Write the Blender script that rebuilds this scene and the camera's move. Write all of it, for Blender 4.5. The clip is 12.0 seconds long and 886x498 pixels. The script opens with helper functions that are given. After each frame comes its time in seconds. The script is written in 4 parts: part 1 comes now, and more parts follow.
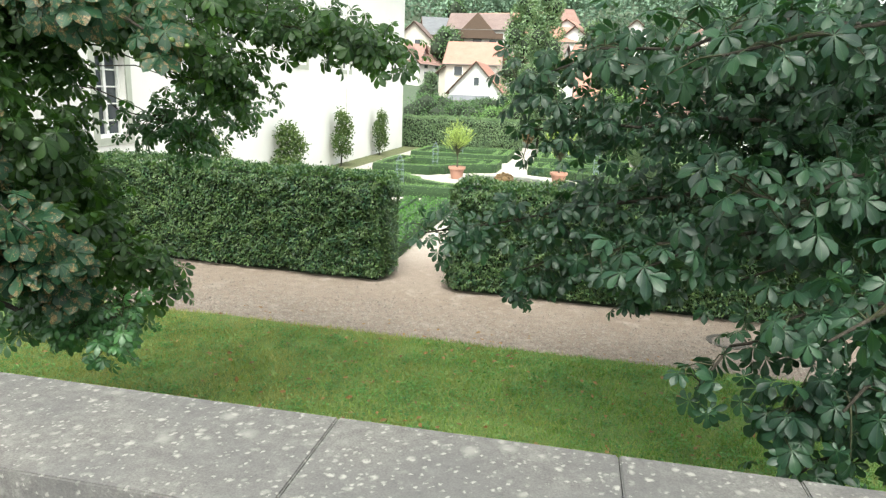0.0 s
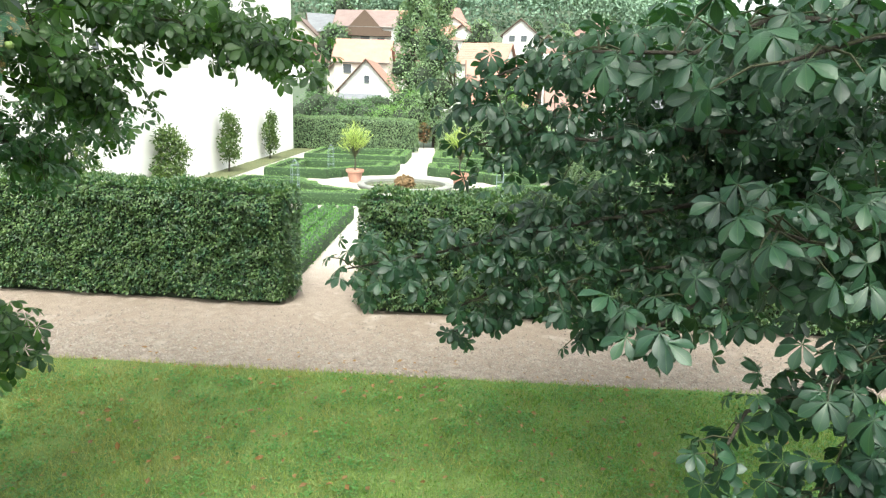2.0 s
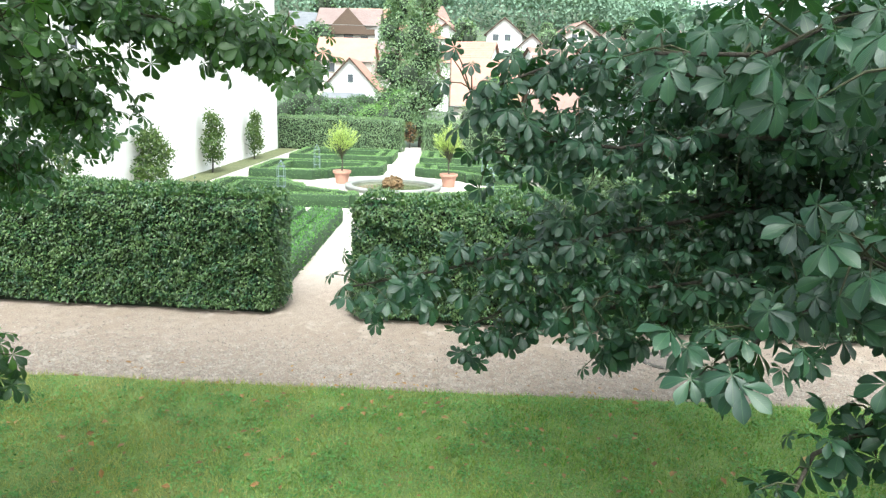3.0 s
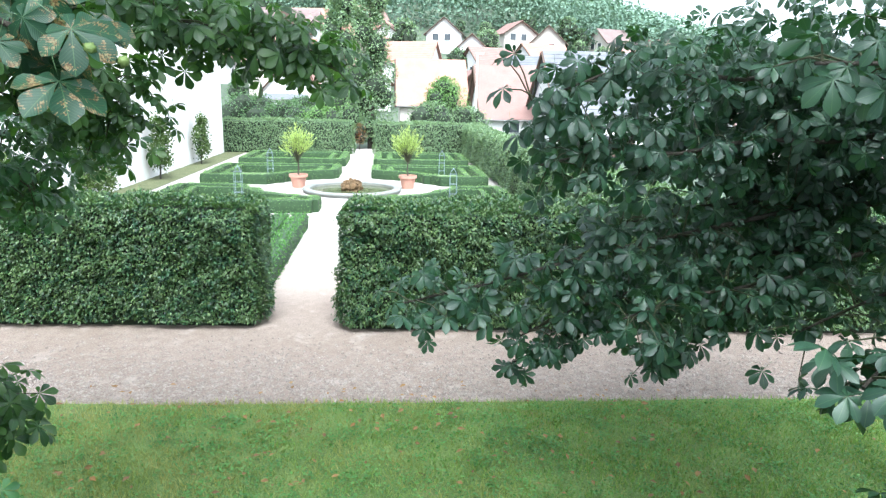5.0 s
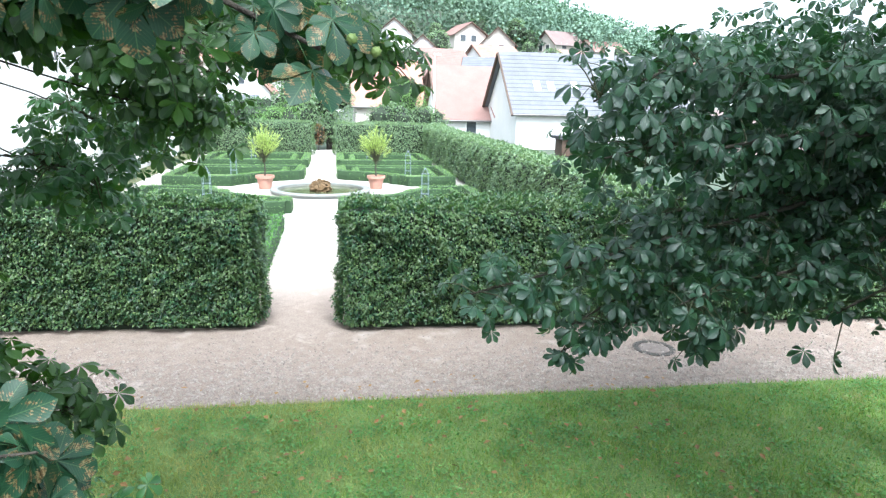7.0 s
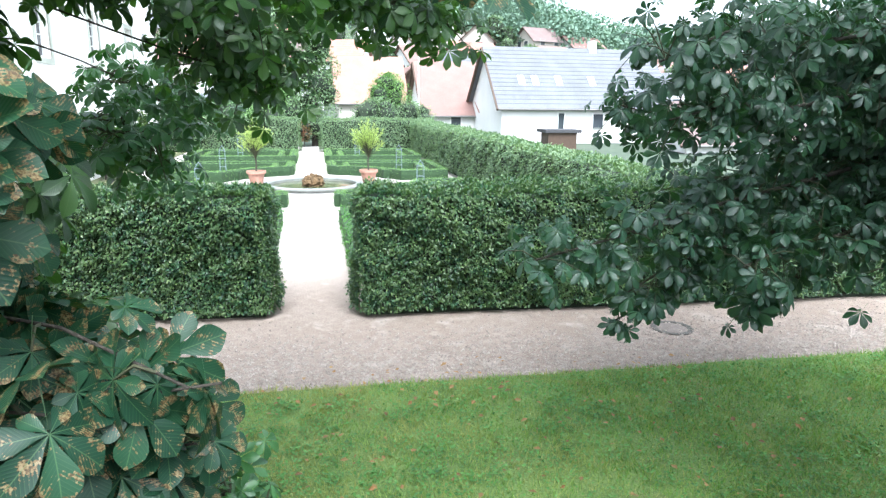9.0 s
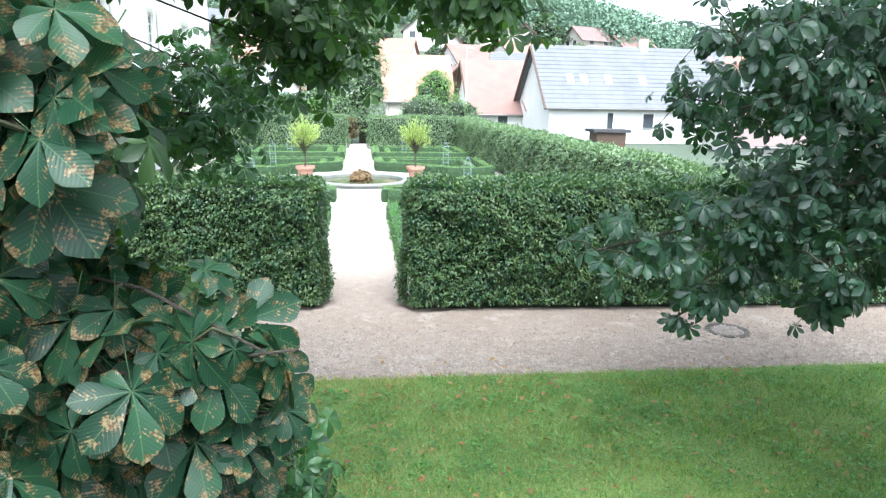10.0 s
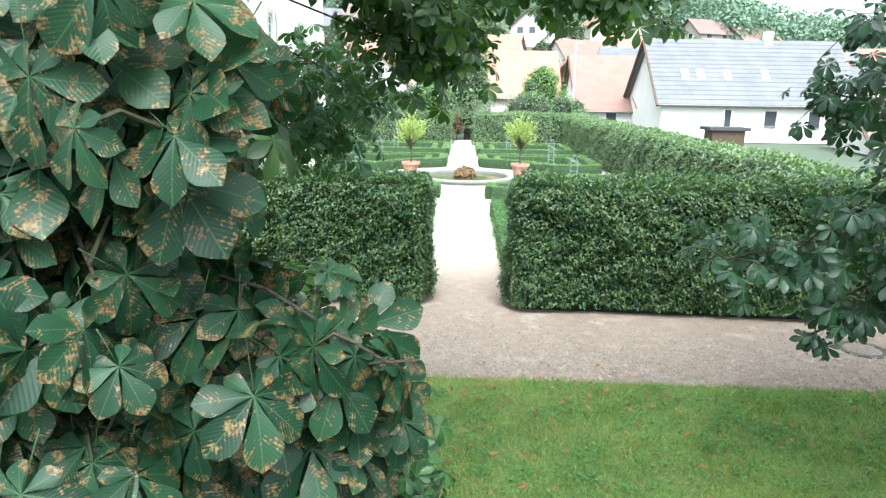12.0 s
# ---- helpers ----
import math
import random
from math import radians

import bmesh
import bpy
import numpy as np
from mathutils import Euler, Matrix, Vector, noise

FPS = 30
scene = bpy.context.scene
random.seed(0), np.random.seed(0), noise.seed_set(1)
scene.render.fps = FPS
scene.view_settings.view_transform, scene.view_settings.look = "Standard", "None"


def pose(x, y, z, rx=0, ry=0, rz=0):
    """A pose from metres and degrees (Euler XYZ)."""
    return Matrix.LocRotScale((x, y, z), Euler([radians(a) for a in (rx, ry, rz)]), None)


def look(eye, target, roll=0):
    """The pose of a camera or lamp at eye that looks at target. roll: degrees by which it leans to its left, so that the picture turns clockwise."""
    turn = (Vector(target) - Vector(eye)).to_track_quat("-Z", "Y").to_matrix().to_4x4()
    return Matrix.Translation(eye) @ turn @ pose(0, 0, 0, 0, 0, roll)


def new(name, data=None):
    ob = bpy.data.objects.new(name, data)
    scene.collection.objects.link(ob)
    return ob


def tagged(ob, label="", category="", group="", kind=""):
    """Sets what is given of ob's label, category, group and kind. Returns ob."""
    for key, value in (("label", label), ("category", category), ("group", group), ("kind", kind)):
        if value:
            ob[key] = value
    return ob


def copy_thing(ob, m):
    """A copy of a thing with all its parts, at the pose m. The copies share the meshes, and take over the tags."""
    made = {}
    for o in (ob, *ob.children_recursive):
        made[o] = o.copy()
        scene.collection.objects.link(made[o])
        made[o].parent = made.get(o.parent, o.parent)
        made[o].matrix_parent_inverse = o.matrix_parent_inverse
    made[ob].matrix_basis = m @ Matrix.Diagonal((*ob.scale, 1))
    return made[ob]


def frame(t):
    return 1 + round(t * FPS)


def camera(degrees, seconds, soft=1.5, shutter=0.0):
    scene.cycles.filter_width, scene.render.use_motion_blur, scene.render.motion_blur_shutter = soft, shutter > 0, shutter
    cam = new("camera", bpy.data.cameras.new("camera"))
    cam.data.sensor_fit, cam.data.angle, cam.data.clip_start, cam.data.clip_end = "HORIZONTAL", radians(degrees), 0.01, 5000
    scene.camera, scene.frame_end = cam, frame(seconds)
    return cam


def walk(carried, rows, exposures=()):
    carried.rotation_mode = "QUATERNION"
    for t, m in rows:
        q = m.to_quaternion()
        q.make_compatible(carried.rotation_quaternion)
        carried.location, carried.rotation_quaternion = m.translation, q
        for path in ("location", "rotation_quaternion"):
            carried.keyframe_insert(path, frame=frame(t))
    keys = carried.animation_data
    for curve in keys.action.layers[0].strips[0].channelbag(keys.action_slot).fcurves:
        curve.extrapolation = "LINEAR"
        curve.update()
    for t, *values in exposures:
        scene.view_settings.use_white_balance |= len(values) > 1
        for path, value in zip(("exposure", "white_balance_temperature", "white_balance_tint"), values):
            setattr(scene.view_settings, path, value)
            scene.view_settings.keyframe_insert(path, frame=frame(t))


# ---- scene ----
cam = camera(68.0, 12.0, soft=1.3)
PATH = [
    (0, (3.033, -12.39, 3.834), (2.664, -10.479, 3.376), 2.2),
    (0.5, (2.988, -12.098, 3.839), (2.739, -10.166, 3.384), 1.7),
    (1, (2.842, -11.903, 3.87), (2.692, -9.96, 3.417), 2.1),
    (1.5, (2.656, -11.65, 3.9), (2.564, -9.704, 3.447), 2.2),
    (2, (2.571, -11.401, 3.913), (2.517, -9.454, 3.459), 1.9),
    (2.5, (2.462, -11.151, 3.935), (2.429, -9.204, 3.479), 2.2),
    (3, (2.332, -10.992, 3.942), (2.327, -9.045, 3.486), 1.9),
    (5, (1.521, -10.762, 3.975), (1.69, -8.821, 3.522), 1.3),
    (5.5, (1.297, -10.792, 3.961), (1.516, -8.856, 3.511), 1.0),
    (6, (1.101, -10.807, 3.952), (1.372, -8.877, 3.505), 1.3),
    (6.5, (0.883, -10.771, 3.938), (1.188, -8.846, 3.491), 1.3),
    (7, (0.67, -10.787, 3.923), (0.989, -8.864, 3.476), 1.3),
    (9, (0.076, -10.671, 3.674), (0.454, -8.759, 3.223), 0.6),
    (9.5, (0.008, -10.645, 3.612), (0.347, -8.726, 3.161), 0.9),
    (10, (-0.023, -10.613, 3.576), (0.227, -8.681, 3.122), 1.0),
    (10.5, (-0.06, -10.571, 3.547), (0.082, -8.629, 3.089), 1.1),
    (11, (-0.078, -10.555, 3.543), (-0.021, -8.609, 3.082), 0.9),
    (11.5, (-0.093, -10.497, 3.522), (-0.089, -8.552, 3.058), 0.9),
    (12, (-0.097, -10.471, 3.572), (-0.149, -8.527, 3.103), 0.9),
]
EXPOSURES = [(0.0, 1.85, 6750, 1), (1.0, 1.95, 6750, 0), (2.0, 2.15, 6700, 0), (3.0, 2.2, 6250, 0), (5.0, 2.25, 5750, 5), (9.5, 2.25, 5750, 6), (12.0, 2.2, 6100, 2)]
walk(cam, [(t, look(eye, target, roll)) for t, eye, target, roll in PATH], EXPOSURES)

# ---- light and sky ----
SUN_EL, SUN_AZ = radians(60), radians(175)
world = bpy.data.worlds.new("overcast_sky")
scene.world = world
world.use_nodes = True
wn, wl = world.node_tree.nodes, world.node_tree.links
sky = wn.new("ShaderNodeTexSky")
sky.sky_type, sky.sun_disc = "NISHITA", False
sky.sun_elevation, sky.sun_rotation = SUN_EL, SUN_AZ
sky.air_density, sky.dust_density, sky.ozone_density = 1.0, 4.0, 1.0
pale = wn.new("ShaderNodeHueSaturation")
pale.inputs["Saturation"].default_value = 0.25
wl.new(sky.outputs[0], pale.inputs["Color"])
wl.new(pale.outputs[0], wn["Background"].inputs["Color"])
wn["Background"].inputs["Strength"].default_value = 0.15
sun_data = bpy.data.lights.new("sun", "SUN")
sun_data.energy, sun_data.angle, sun_data.color = 1.3, radians(40), (1.0, 0.97, 0.92)
sun = new("sun", sun_data)
sun.rotation_euler = (radians(90) - SUN_EL, 0, radians(180) - SUN_AZ)


# ---- materials ----
def node_material(name):
    m = bpy.data.materials.new(name)
    m.use_nodes = True
    n = m.node_tree.nodes
    return m, n, m.node_tree.links, n["Principled BSDF"]


def ramp(n, l, source, stops):
    r = n.new("ShaderNodeValToRGB")
    el = r.color_ramp.elements
    while len(el) < len(stops):
        el.new(0.5)
    for e, (p, c) in zip(el, stops):
        e.position, e.color = p, (*c, 1)
    l.new(source, r.inputs[0])
    return r.outputs[0]


def noise_tex(n, l, scale, detail=4.0, rough=0.55, coords="Object", stretch=None):
    t = n.new("ShaderNodeTexNoise")
    t.inputs["Scale"].default_value, t.inputs["Detail"].default_value, t.inputs["Roughness"].default_value = scale, detail, rough
    c = n.new("ShaderNodeTexCoord")
    if stretch:
        m = n.new("ShaderNodeMapping")
        m.inputs["Scale"].default_value = stretch
        l.new(c.outputs[coords], m.inputs[0])
        l.new(m.outputs[0], t.inputs["Vector"])
    else:
        l.new(c.outputs[coords], t.inputs["Vector"])
    return t.outputs["Fac"]


def blend(n, l, fac, a, b, kind="MIX"):
    m = n.new("ShaderNodeMix")
    m.data_type, m.blend_type = "RGBA", kind
    for socket, v in ((m.inputs[0], fac), (m.inputs[6], a), (m.inputs[7], b)):
        if isinstance(v, (int, float)):
            socket.default_value = v
        elif isinstance(v, tuple):
            socket.default_value = (*v, 1)
        else:
            l.new(v, socket)
    return m.outputs[2]


def bumped(n, l, bsdf, height, strength, distance):
    b = n.new("ShaderNodeBump")
    b.inputs["Strength"].default_value, b.inputs["Distance"].default_value = strength, distance
    l.new(height, b.inputs["Height"])
    l.new(b.outputs[0], bsdf.inputs["Normal"])


def towards_left(n, l, fac, amount):
    c, sep, m = n.new("ShaderNodeTexCoord"), n.new("ShaderNodeSeparateXYZ"), n.new("ShaderNodeMath")
    m.operation = "MULTIPLY_ADD"
    l.new(c.outputs["Object"], sep.inputs[0])
    l.new(sep.outputs[0], m.inputs[0])
    m.inputs[1].default_value = -amount
    l.new(fac, m.inputs[2])
    offset = n.new("ShaderNodeMath")
    l.new(m.outputs[0], offset.inputs[0])
    offset.inputs[1].default_value = amount * 1.3
    return offset.outputs[0]


def surface(name, dark, light, scale=3.0, fine=40.0, rough=0.85, bump=0.3, depth=0.01, metal=0.0, spots=None):
    """Two scales of colour variation and a fine relief. spots: (scale, edge, colour) of blotches."""
    m, n, l, bsdf = node_material(name)
    big, small = noise_tex(n, l, scale), noise_tex(n, l, fine, 3.0)
    col = ramp(n, l, big, [(0.3, dark), (0.7, light)])
    col = blend(n, l, 0.5, col, ramp(n, l, small, [(0.3, dark), (0.7, light)]))
    if spots:
        s = noise_tex(n, l, spots[0], 4.0)
        col = blend(n, l, ramp(n, l, s, [(spots[1], (0, 0, 0)), (spots[1] + (spots[3] if len(spots) > 3 else 0.06), (0.8,) * 3)]), col, spots[2])
    l.new(col, bsdf.inputs["Base Color"])
    bsdf.inputs["Roughness"].default_value, bsdf.inputs["Metallic"].default_value = rough, metal
    bumped(n, l, bsdf, small, bump, depth)
    return m


def foliage(name, tones, gloss=0.45, lets=0.25, patch=None, worn=0.0):
    """Leaves: each island its own tone, a drift of tone over the plant, light let through; worn: the last tone grows commoner towards -x."""
    m, n, l, bsdf = node_material(name)
    geo = n.new("ShaderNodeNewGeometry")
    isl = geo.outputs["Random Per Island"]
    step = 1.0 / (len(tones) - 1)
    col = ramp(n, l, isl, [(i * step, c) for i, c in enumerate(tones)])
    drift = noise_tex(n, l, patch or 1.2, 3.0)
    if worn:
        drift = towards_left(n, l, drift, worn)
    col = blend(n, l, ramp(n, l, drift, [(0.38, (0.0,) * 3), (0.68, (0.65,) * 3)]), col, tones[-1])
    l.new(col, bsdf.inputs["Base Color"])
    bsdf.inputs["Roughness"].default_value = gloss
    bumped(n, l, bsdf, noise_tex(n, l, 60.0, 2.0), 0.25, 0.004)
    tr = n.new("ShaderNodeBsdfTranslucent")
    bright = blend(n, l, 1.0, col, (1.5, 1.7, 0.7), "MULTIPLY")
    l.new(bright, tr.inputs["Color"])
    mix = n.new("ShaderNodeMixShader")
    mix.inputs[0].default_value = lets
    l.new(bsdf.outputs[0], mix.inputs[1])
    l.new(tr.outputs[0], mix.inputs[2])
    l.new(mix.outputs[0], n["Material Output"].inputs["Surface"])
    return m


def chestnut_material(name, tones, sick=None, lets=0.17):
    """Ribbed leaflets with a pale midrib and side veins; sick: how rare the tan and brown blotches are."""
    m, n, l, bsdf = node_material(name)
    geo, uv, sep = n.new("ShaderNodeNewGeometry"), n.new("ShaderNodeUVMap"), n.new("ShaderNodeSeparateXYZ")
    uv.uv_map = "leaflet"
    l.new(uv.outputs[0], sep.inputs[0])

    def calc(op, a, b=None):
        c = n.new("ShaderNodeMath")
        c.operation = op
        for socket, v in zip(c.inputs, (a, b)):
            if v is not None:
                if isinstance(v, (int, float)):
                    socket.default_value = v
                else:
                    l.new(v, socket)
        return c.outputs[0]

    side = calc("ABSOLUTE", sep.outputs[0])
    slant = calc("SUBTRACT", calc("MULTIPLY", sep.outputs[1], 80.0), calc("MULTIPLY", side, 26.0))
    vein = calc("SINE", slant)
    col = ramp(n, l, geo.outputs["Random Per Island"], [(0.0, tones[0]), (0.5, tones[1]), (1.0, tones[2])])
    col = blend(n, l, ramp(n, l, noise_tex(n, l, 1.5, 3.0), [(0.35, (0.0,) * 3), (0.7, (0.55,) * 3)]), col, tones[2])
    if sick:
        s = calc("ADD", noise_tex(n, l, 25.0, 4.0, 0.65), calc("ADD", calc("MULTIPLY", sep.outputs[1], 0.09), calc("MULTIPLY", vein, 0.035)))
        flecks = noise_tex(n, l, 130.0, 2.0)
        col = blend(n, l, ramp(n, l, s, [(sick, (0, 0, 0)), (sick + 0.05, (0.9,) * 3)]), col, ramp(n, l, flecks, [(0.38, (0.085, 0.045, 0.018)), (0.48, (0.17, 0.105, 0.045)), (0.6, (0.27, 0.20, 0.105))]))
    col = blend(n, l, ramp(n, l, vein, [(0.8, (0, 0, 0)), (1.0, (0.16,) * 3)]), col, (0.09, 0.17, 0.07))
    col = blend(n, l, ramp(n, l, side, [(0.0, (0.5,) * 3), (0.05, (0, 0, 0))]), col, (0.11, 0.19, 0.08))
    l.new(col, bsdf.inputs["Base Color"])
    bsdf.inputs["Roughness"].default_value = 0.45 if sick else 0.4
    bsdf.inputs["Specular IOR Level"].default_value = 0.35 if sick else 0.7
    bumped(n, l, bsdf, vein, 0.12, 0.002)
    tr = n.new("ShaderNodeBsdfTranslucent")
    l.new(blend(n, l, 1.0, col, (1.9, 2.2, 0.6), "MULTIPLY"), tr.inputs["Color"])
    mix = n.new("ShaderNodeMixShader")
    mix.inputs[0].default_value = lets
    l.new(bsdf.outputs[0], mix.inputs[1])
    l.new(tr.outputs[0], mix.inputs[2])
    l.new(mix.outputs[0], n["Material Output"].inputs["Surface"])
    return m


def lichen_stone():
    """Weathered grey sandstone, mottled, with round pale lichen patches of many sizes and dark damp streaks."""
    m, n, l, b = node_material("lichen_sandstone")
    big, mid, fine = noise_tex(n, l, 1.6, 5.0), noise_tex(n, l, 14.0, 5.0, 0.7), noise_tex(n, l, 110.0, 3.0, 0.7)
    col = ramp(n, l, mid, [(0.3, (0.052, 0.05, 0.051)), (0.55, (0.115, 0.112, 0.111)), (0.75, (0.19, 0.185, 0.18))])
    col = blend(n, l, 0.35, col, ramp(n, l, fine, [(0.3, (0.06, 0.058, 0.055)), (0.7, (0.26, 0.25, 0.24))]))
    col = blend(n, l, ramp(n, l, big, [(0.35, (0.5,) * 3), (0.6, (0, 0, 0))]), col, (0.075, 0.075, 0.08))
    coord = n.new("ShaderNodeTexCoord")
    for scale, size, shade in ((7.0, 0.07, (0.22, 0.216, 0.205)), (19.0, 0.14, (0.29, 0.285, 0.265)), (43.0, 0.2, (0.27, 0.265, 0.25))):
        v, warp = n.new("ShaderNodeTexVoronoi"), n.new("ShaderNodeMixRGB")
        v.inputs["Scale"].default_value = scale
        warp.inputs[0].default_value = 0.07
        l.new(coord.outputs["Object"], warp.inputs[1])
        l.new(mid, warp.inputs[2])
        l.new(warp.outputs[0], v.inputs["Vector"])
        sep = n.new("ShaderNodeSeparateColor")
        l.new(v.outputs["Color"], sep.inputs[0])
        lim = n.new("ShaderNodeMath")
        lim.operation = "MULTIPLY"
        l.new(ramp(n, l, v.outputs["Distance"], [(size, (1, 1, 1)), (size + 0.24, (0, 0, 0))]), lim.inputs[0])
        l.new(ramp(n, l, sep.outputs[0], [(0.62, (0, 0, 0)), (0.9, (0.9,) * 3)]), lim.inputs[1])
        col = blend(n, l, lim.outputs[0], col, shade)
    l.new(col, b.inputs["Base Color"])
    b.inputs["Roughness"].default_value = 0.92
    bumped(n, l, b, mid, 0.5, 0.012)
    return m


HEDGE_LEAF = foliage("hornbeam_leaf", [(0.008, 0.034, 0.018), (0.022, 0.075, 0.036), (0.044, 0.115, 0.046), (0.12, 0.185, 0.058)], 0.34, 0.2, 4.5)
# Near-black: the shade between the leaves, put into the core's colour.
HEDGE_SHADE_CORE = surface("hedge_inner_shade", (0.008, 0.016, 0.007), (0.02, 0.034, 0.014), 4, 60)
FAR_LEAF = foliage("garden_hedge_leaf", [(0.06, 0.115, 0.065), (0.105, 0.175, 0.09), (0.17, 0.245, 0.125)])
BOX_LEAF = foliage("box_leaf", [(0.085, 0.18, 0.055), (0.14, 0.26, 0.08), (0.21, 0.34, 0.115)])
# Dark colour that paints the shaded sides of the box edging.
BOX_SHADE_CORE = surface("box_inner_shade", (0.012, 0.035, 0.012), (0.03, 0.065, 0.022), 6, 60, 0.9, 0.6, 0.02)
STRIP_LEAF = foliage("young_box_leaf", [(0.04, 0.13, 0.025), (0.065, 0.18, 0.035), (0.095, 0.225, 0.045)])
CHESTNUT = chestnut_material("chestnut_leaf", [(0.010, 0.036, 0.025), (0.018, 0.060, 0.037), (0.036, 0.095, 0.046)], None, 0.24)
CHESTNUT_SICK = chestnut_material("blotched_chestnut_leaf", [(0.007, 0.032, 0.017), (0.012, 0.048, 0.025), (0.022, 0.074, 0.034)], 0.608)
# Warmer green of the left tree, its tones lightened to paint backlight.
CHESTNUT_WARM = chestnut_material("warm_backlit_chestnut_leaf", [(0.015, 0.048, 0.018), (0.034, 0.088, 0.028), (0.075, 0.15, 0.042)], None, 0.38)
BARK = surface("bark", (0.022, 0.018, 0.014), (0.075, 0.065, 0.05), 6, 50, 0.95, 0.8, 0.02)
TWIG = surface("twig_bark", (0.03, 0.035, 0.016), (0.07, 0.075, 0.035), 10, 80, 0.8)
WILLOW_LEAF = foliage("olive_leaf", [(0.23, 0.32, 0.085), (0.31, 0.41, 0.12), (0.40, 0.48, 0.18)], 0.5, 0.3)
SHRUB_LEAF = foliage("wall_shrub_leaf", [(0.035, 0.075, 0.025), (0.06, 0.11, 0.03), (0.11, 0.16, 0.045)])
TREE_LEAF = foliage("far_tree_leaf", [(0.035, 0.08, 0.038), (0.06, 0.12, 0.052), (0.10, 0.175, 0.07)])
BUSH_LEAF = foliage("bright_bush_leaf", [(0.065, 0.15, 0.045), (0.105, 0.21, 0.06), (0.155, 0.27, 0.08)])
# Distance haze is mixed into these paler, bluer leaf tones.
HAZED_WOOD_LEAF = foliage("hazed_wood_leaf", [(0.07, 0.13, 0.095), (0.10, 0.175, 0.125), (0.14, 0.22, 0.15)], 0.7, 0.1, 0.05)
RED_LEAF = foliage("red_shrub_leaf", [(0.12, 0.05, 0.03), (0.22, 0.085, 0.045), (0.09, 0.12, 0.04)])
PLASTER = surface("white_plaster", (0.72, 0.70, 0.68), (0.82, 0.81, 0.79), 0.6, 30, 0.9, 0.15, 0.01)
STONE = lichen_stone()
KERB = surface("basin_stone", (0.12, 0.13, 0.12), (0.24, 0.245, 0.23), 3.0, 50, 0.85, 0.4, 0.01)
TERRACOTTA = surface("terracotta", (0.34, 0.175, 0.125), (0.46, 0.26, 0.20), 5, 40, 0.8, 0.2, 0.004)
SOIL = surface("soil", (0.05, 0.035, 0.025), (0.11, 0.085, 0.06), 8, 60, 0.95, 0.6, 0.02)
IRON = surface("cast_iron", (0.10, 0.10, 0.10), (0.22, 0.21, 0.20), 8, 60, 0.55, 0.3, 0.003, 0.6)
TRELLIS = surface("blue_grey_paint", (0.14, 0.18, 0.23), (0.23, 0.28, 0.34), 8, 60, 0.5, 0.1, 0.002)
WHITE_PAINT = surface("white_paint", (0.72, 0.72, 0.70), (0.82, 0.82, 0.80), 4, 60, 0.5, 0.1, 0.002)
SHUTTER = surface("grey_green_trim", (0.36, 0.38, 0.33), (0.46, 0.48, 0.42), 4, 60, 0.6, 0.1, 0.002)
ROOF_RED = surface("red_roof_tiles", (0.25, 0.12, 0.09), (0.36, 0.19, 0.15), 0.8, 12, 0.85, 0.5, 0.03)
ROOF_PINK = surface("faded_roof_tiles", (0.17, 0.10, 0.085), (0.25, 0.15, 0.13), 0.8, 12, 0.85, 0.5, 0.03)
ROOF_BROWN = surface("brown_roof_tiles", (0.12, 0.085, 0.08), (0.19, 0.14, 0.13), 0.8, 12, 0.8, 0.5, 0.03)
ROOF_GREY = surface("grey_roof_tiles", (0.08, 0.085, 0.097), (0.145, 0.152, 0.168), 0.8, 12, 0.7, 0.5, 0.03)
TIMBER = surface("brown_timber", (0.05, 0.03, 0.02), (0.09, 0.055, 0.035), 5, 50, 0.7)
PALE_WALL = surface("pale_render", (0.62, 0.615, 0.60), (0.74, 0.73, 0.71), 0.5, 20, 0.9)
CREAM_WALL = surface("cream_render", (0.44, 0.40, 0.36), (0.54, 0.50, 0.45), 0.5, 20, 0.9)
DRY_LEAF = foliage("fallen_leaf", [(0.27, 0.13, 0.04), (0.31, 0.19, 0.07), (0.15, 0.075, 0.03)], 0.7, 0.1)
GRASS = foliage("grass_blade", [(0.08, 0.155, 0.034), (0.15, 0.275, 0.06), (0.205, 0.335, 0.08), (0.37, 0.32, 0.145)], 0.6, 0.3, 1.3, 0.06)
CLOVER = foliage("clover_leaf", [(0.04, 0.125, 0.03), (0.075, 0.20, 0.045), (0.12, 0.27, 0.062)], 0.45, 0.25)
STONE_CHIP = surface("gravel_chip", (0.12, 0.09, 0.07), (0.50, 0.44, 0.39), 9, 90, 0.9)


def glass_material():
    m, n, l, b = node_material("window_glass")
    b.inputs["Base Color"].default_value, b.inputs["Roughness"].default_value = (0.05, 0.06, 0.07, 1), 0.04
    return m


GLASS = glass_material()


def water_material():
    m, n, l, b = node_material("pond_water")
    col = ramp(n, l, noise_tex(n, l, 3.0), [(0.3, (0.05, 0.06, 0.03)), (0.7, (0.11, 0.12, 0.06))])
    l.new(col, b.inputs["Base Color"])
    b.inputs["Roughness"].default_value = 0.12
    bumped(n, l, b, noise_tex(n, l, 18.0, 2.0), 0.08, 0.01)
    return m


WATER = water_material()


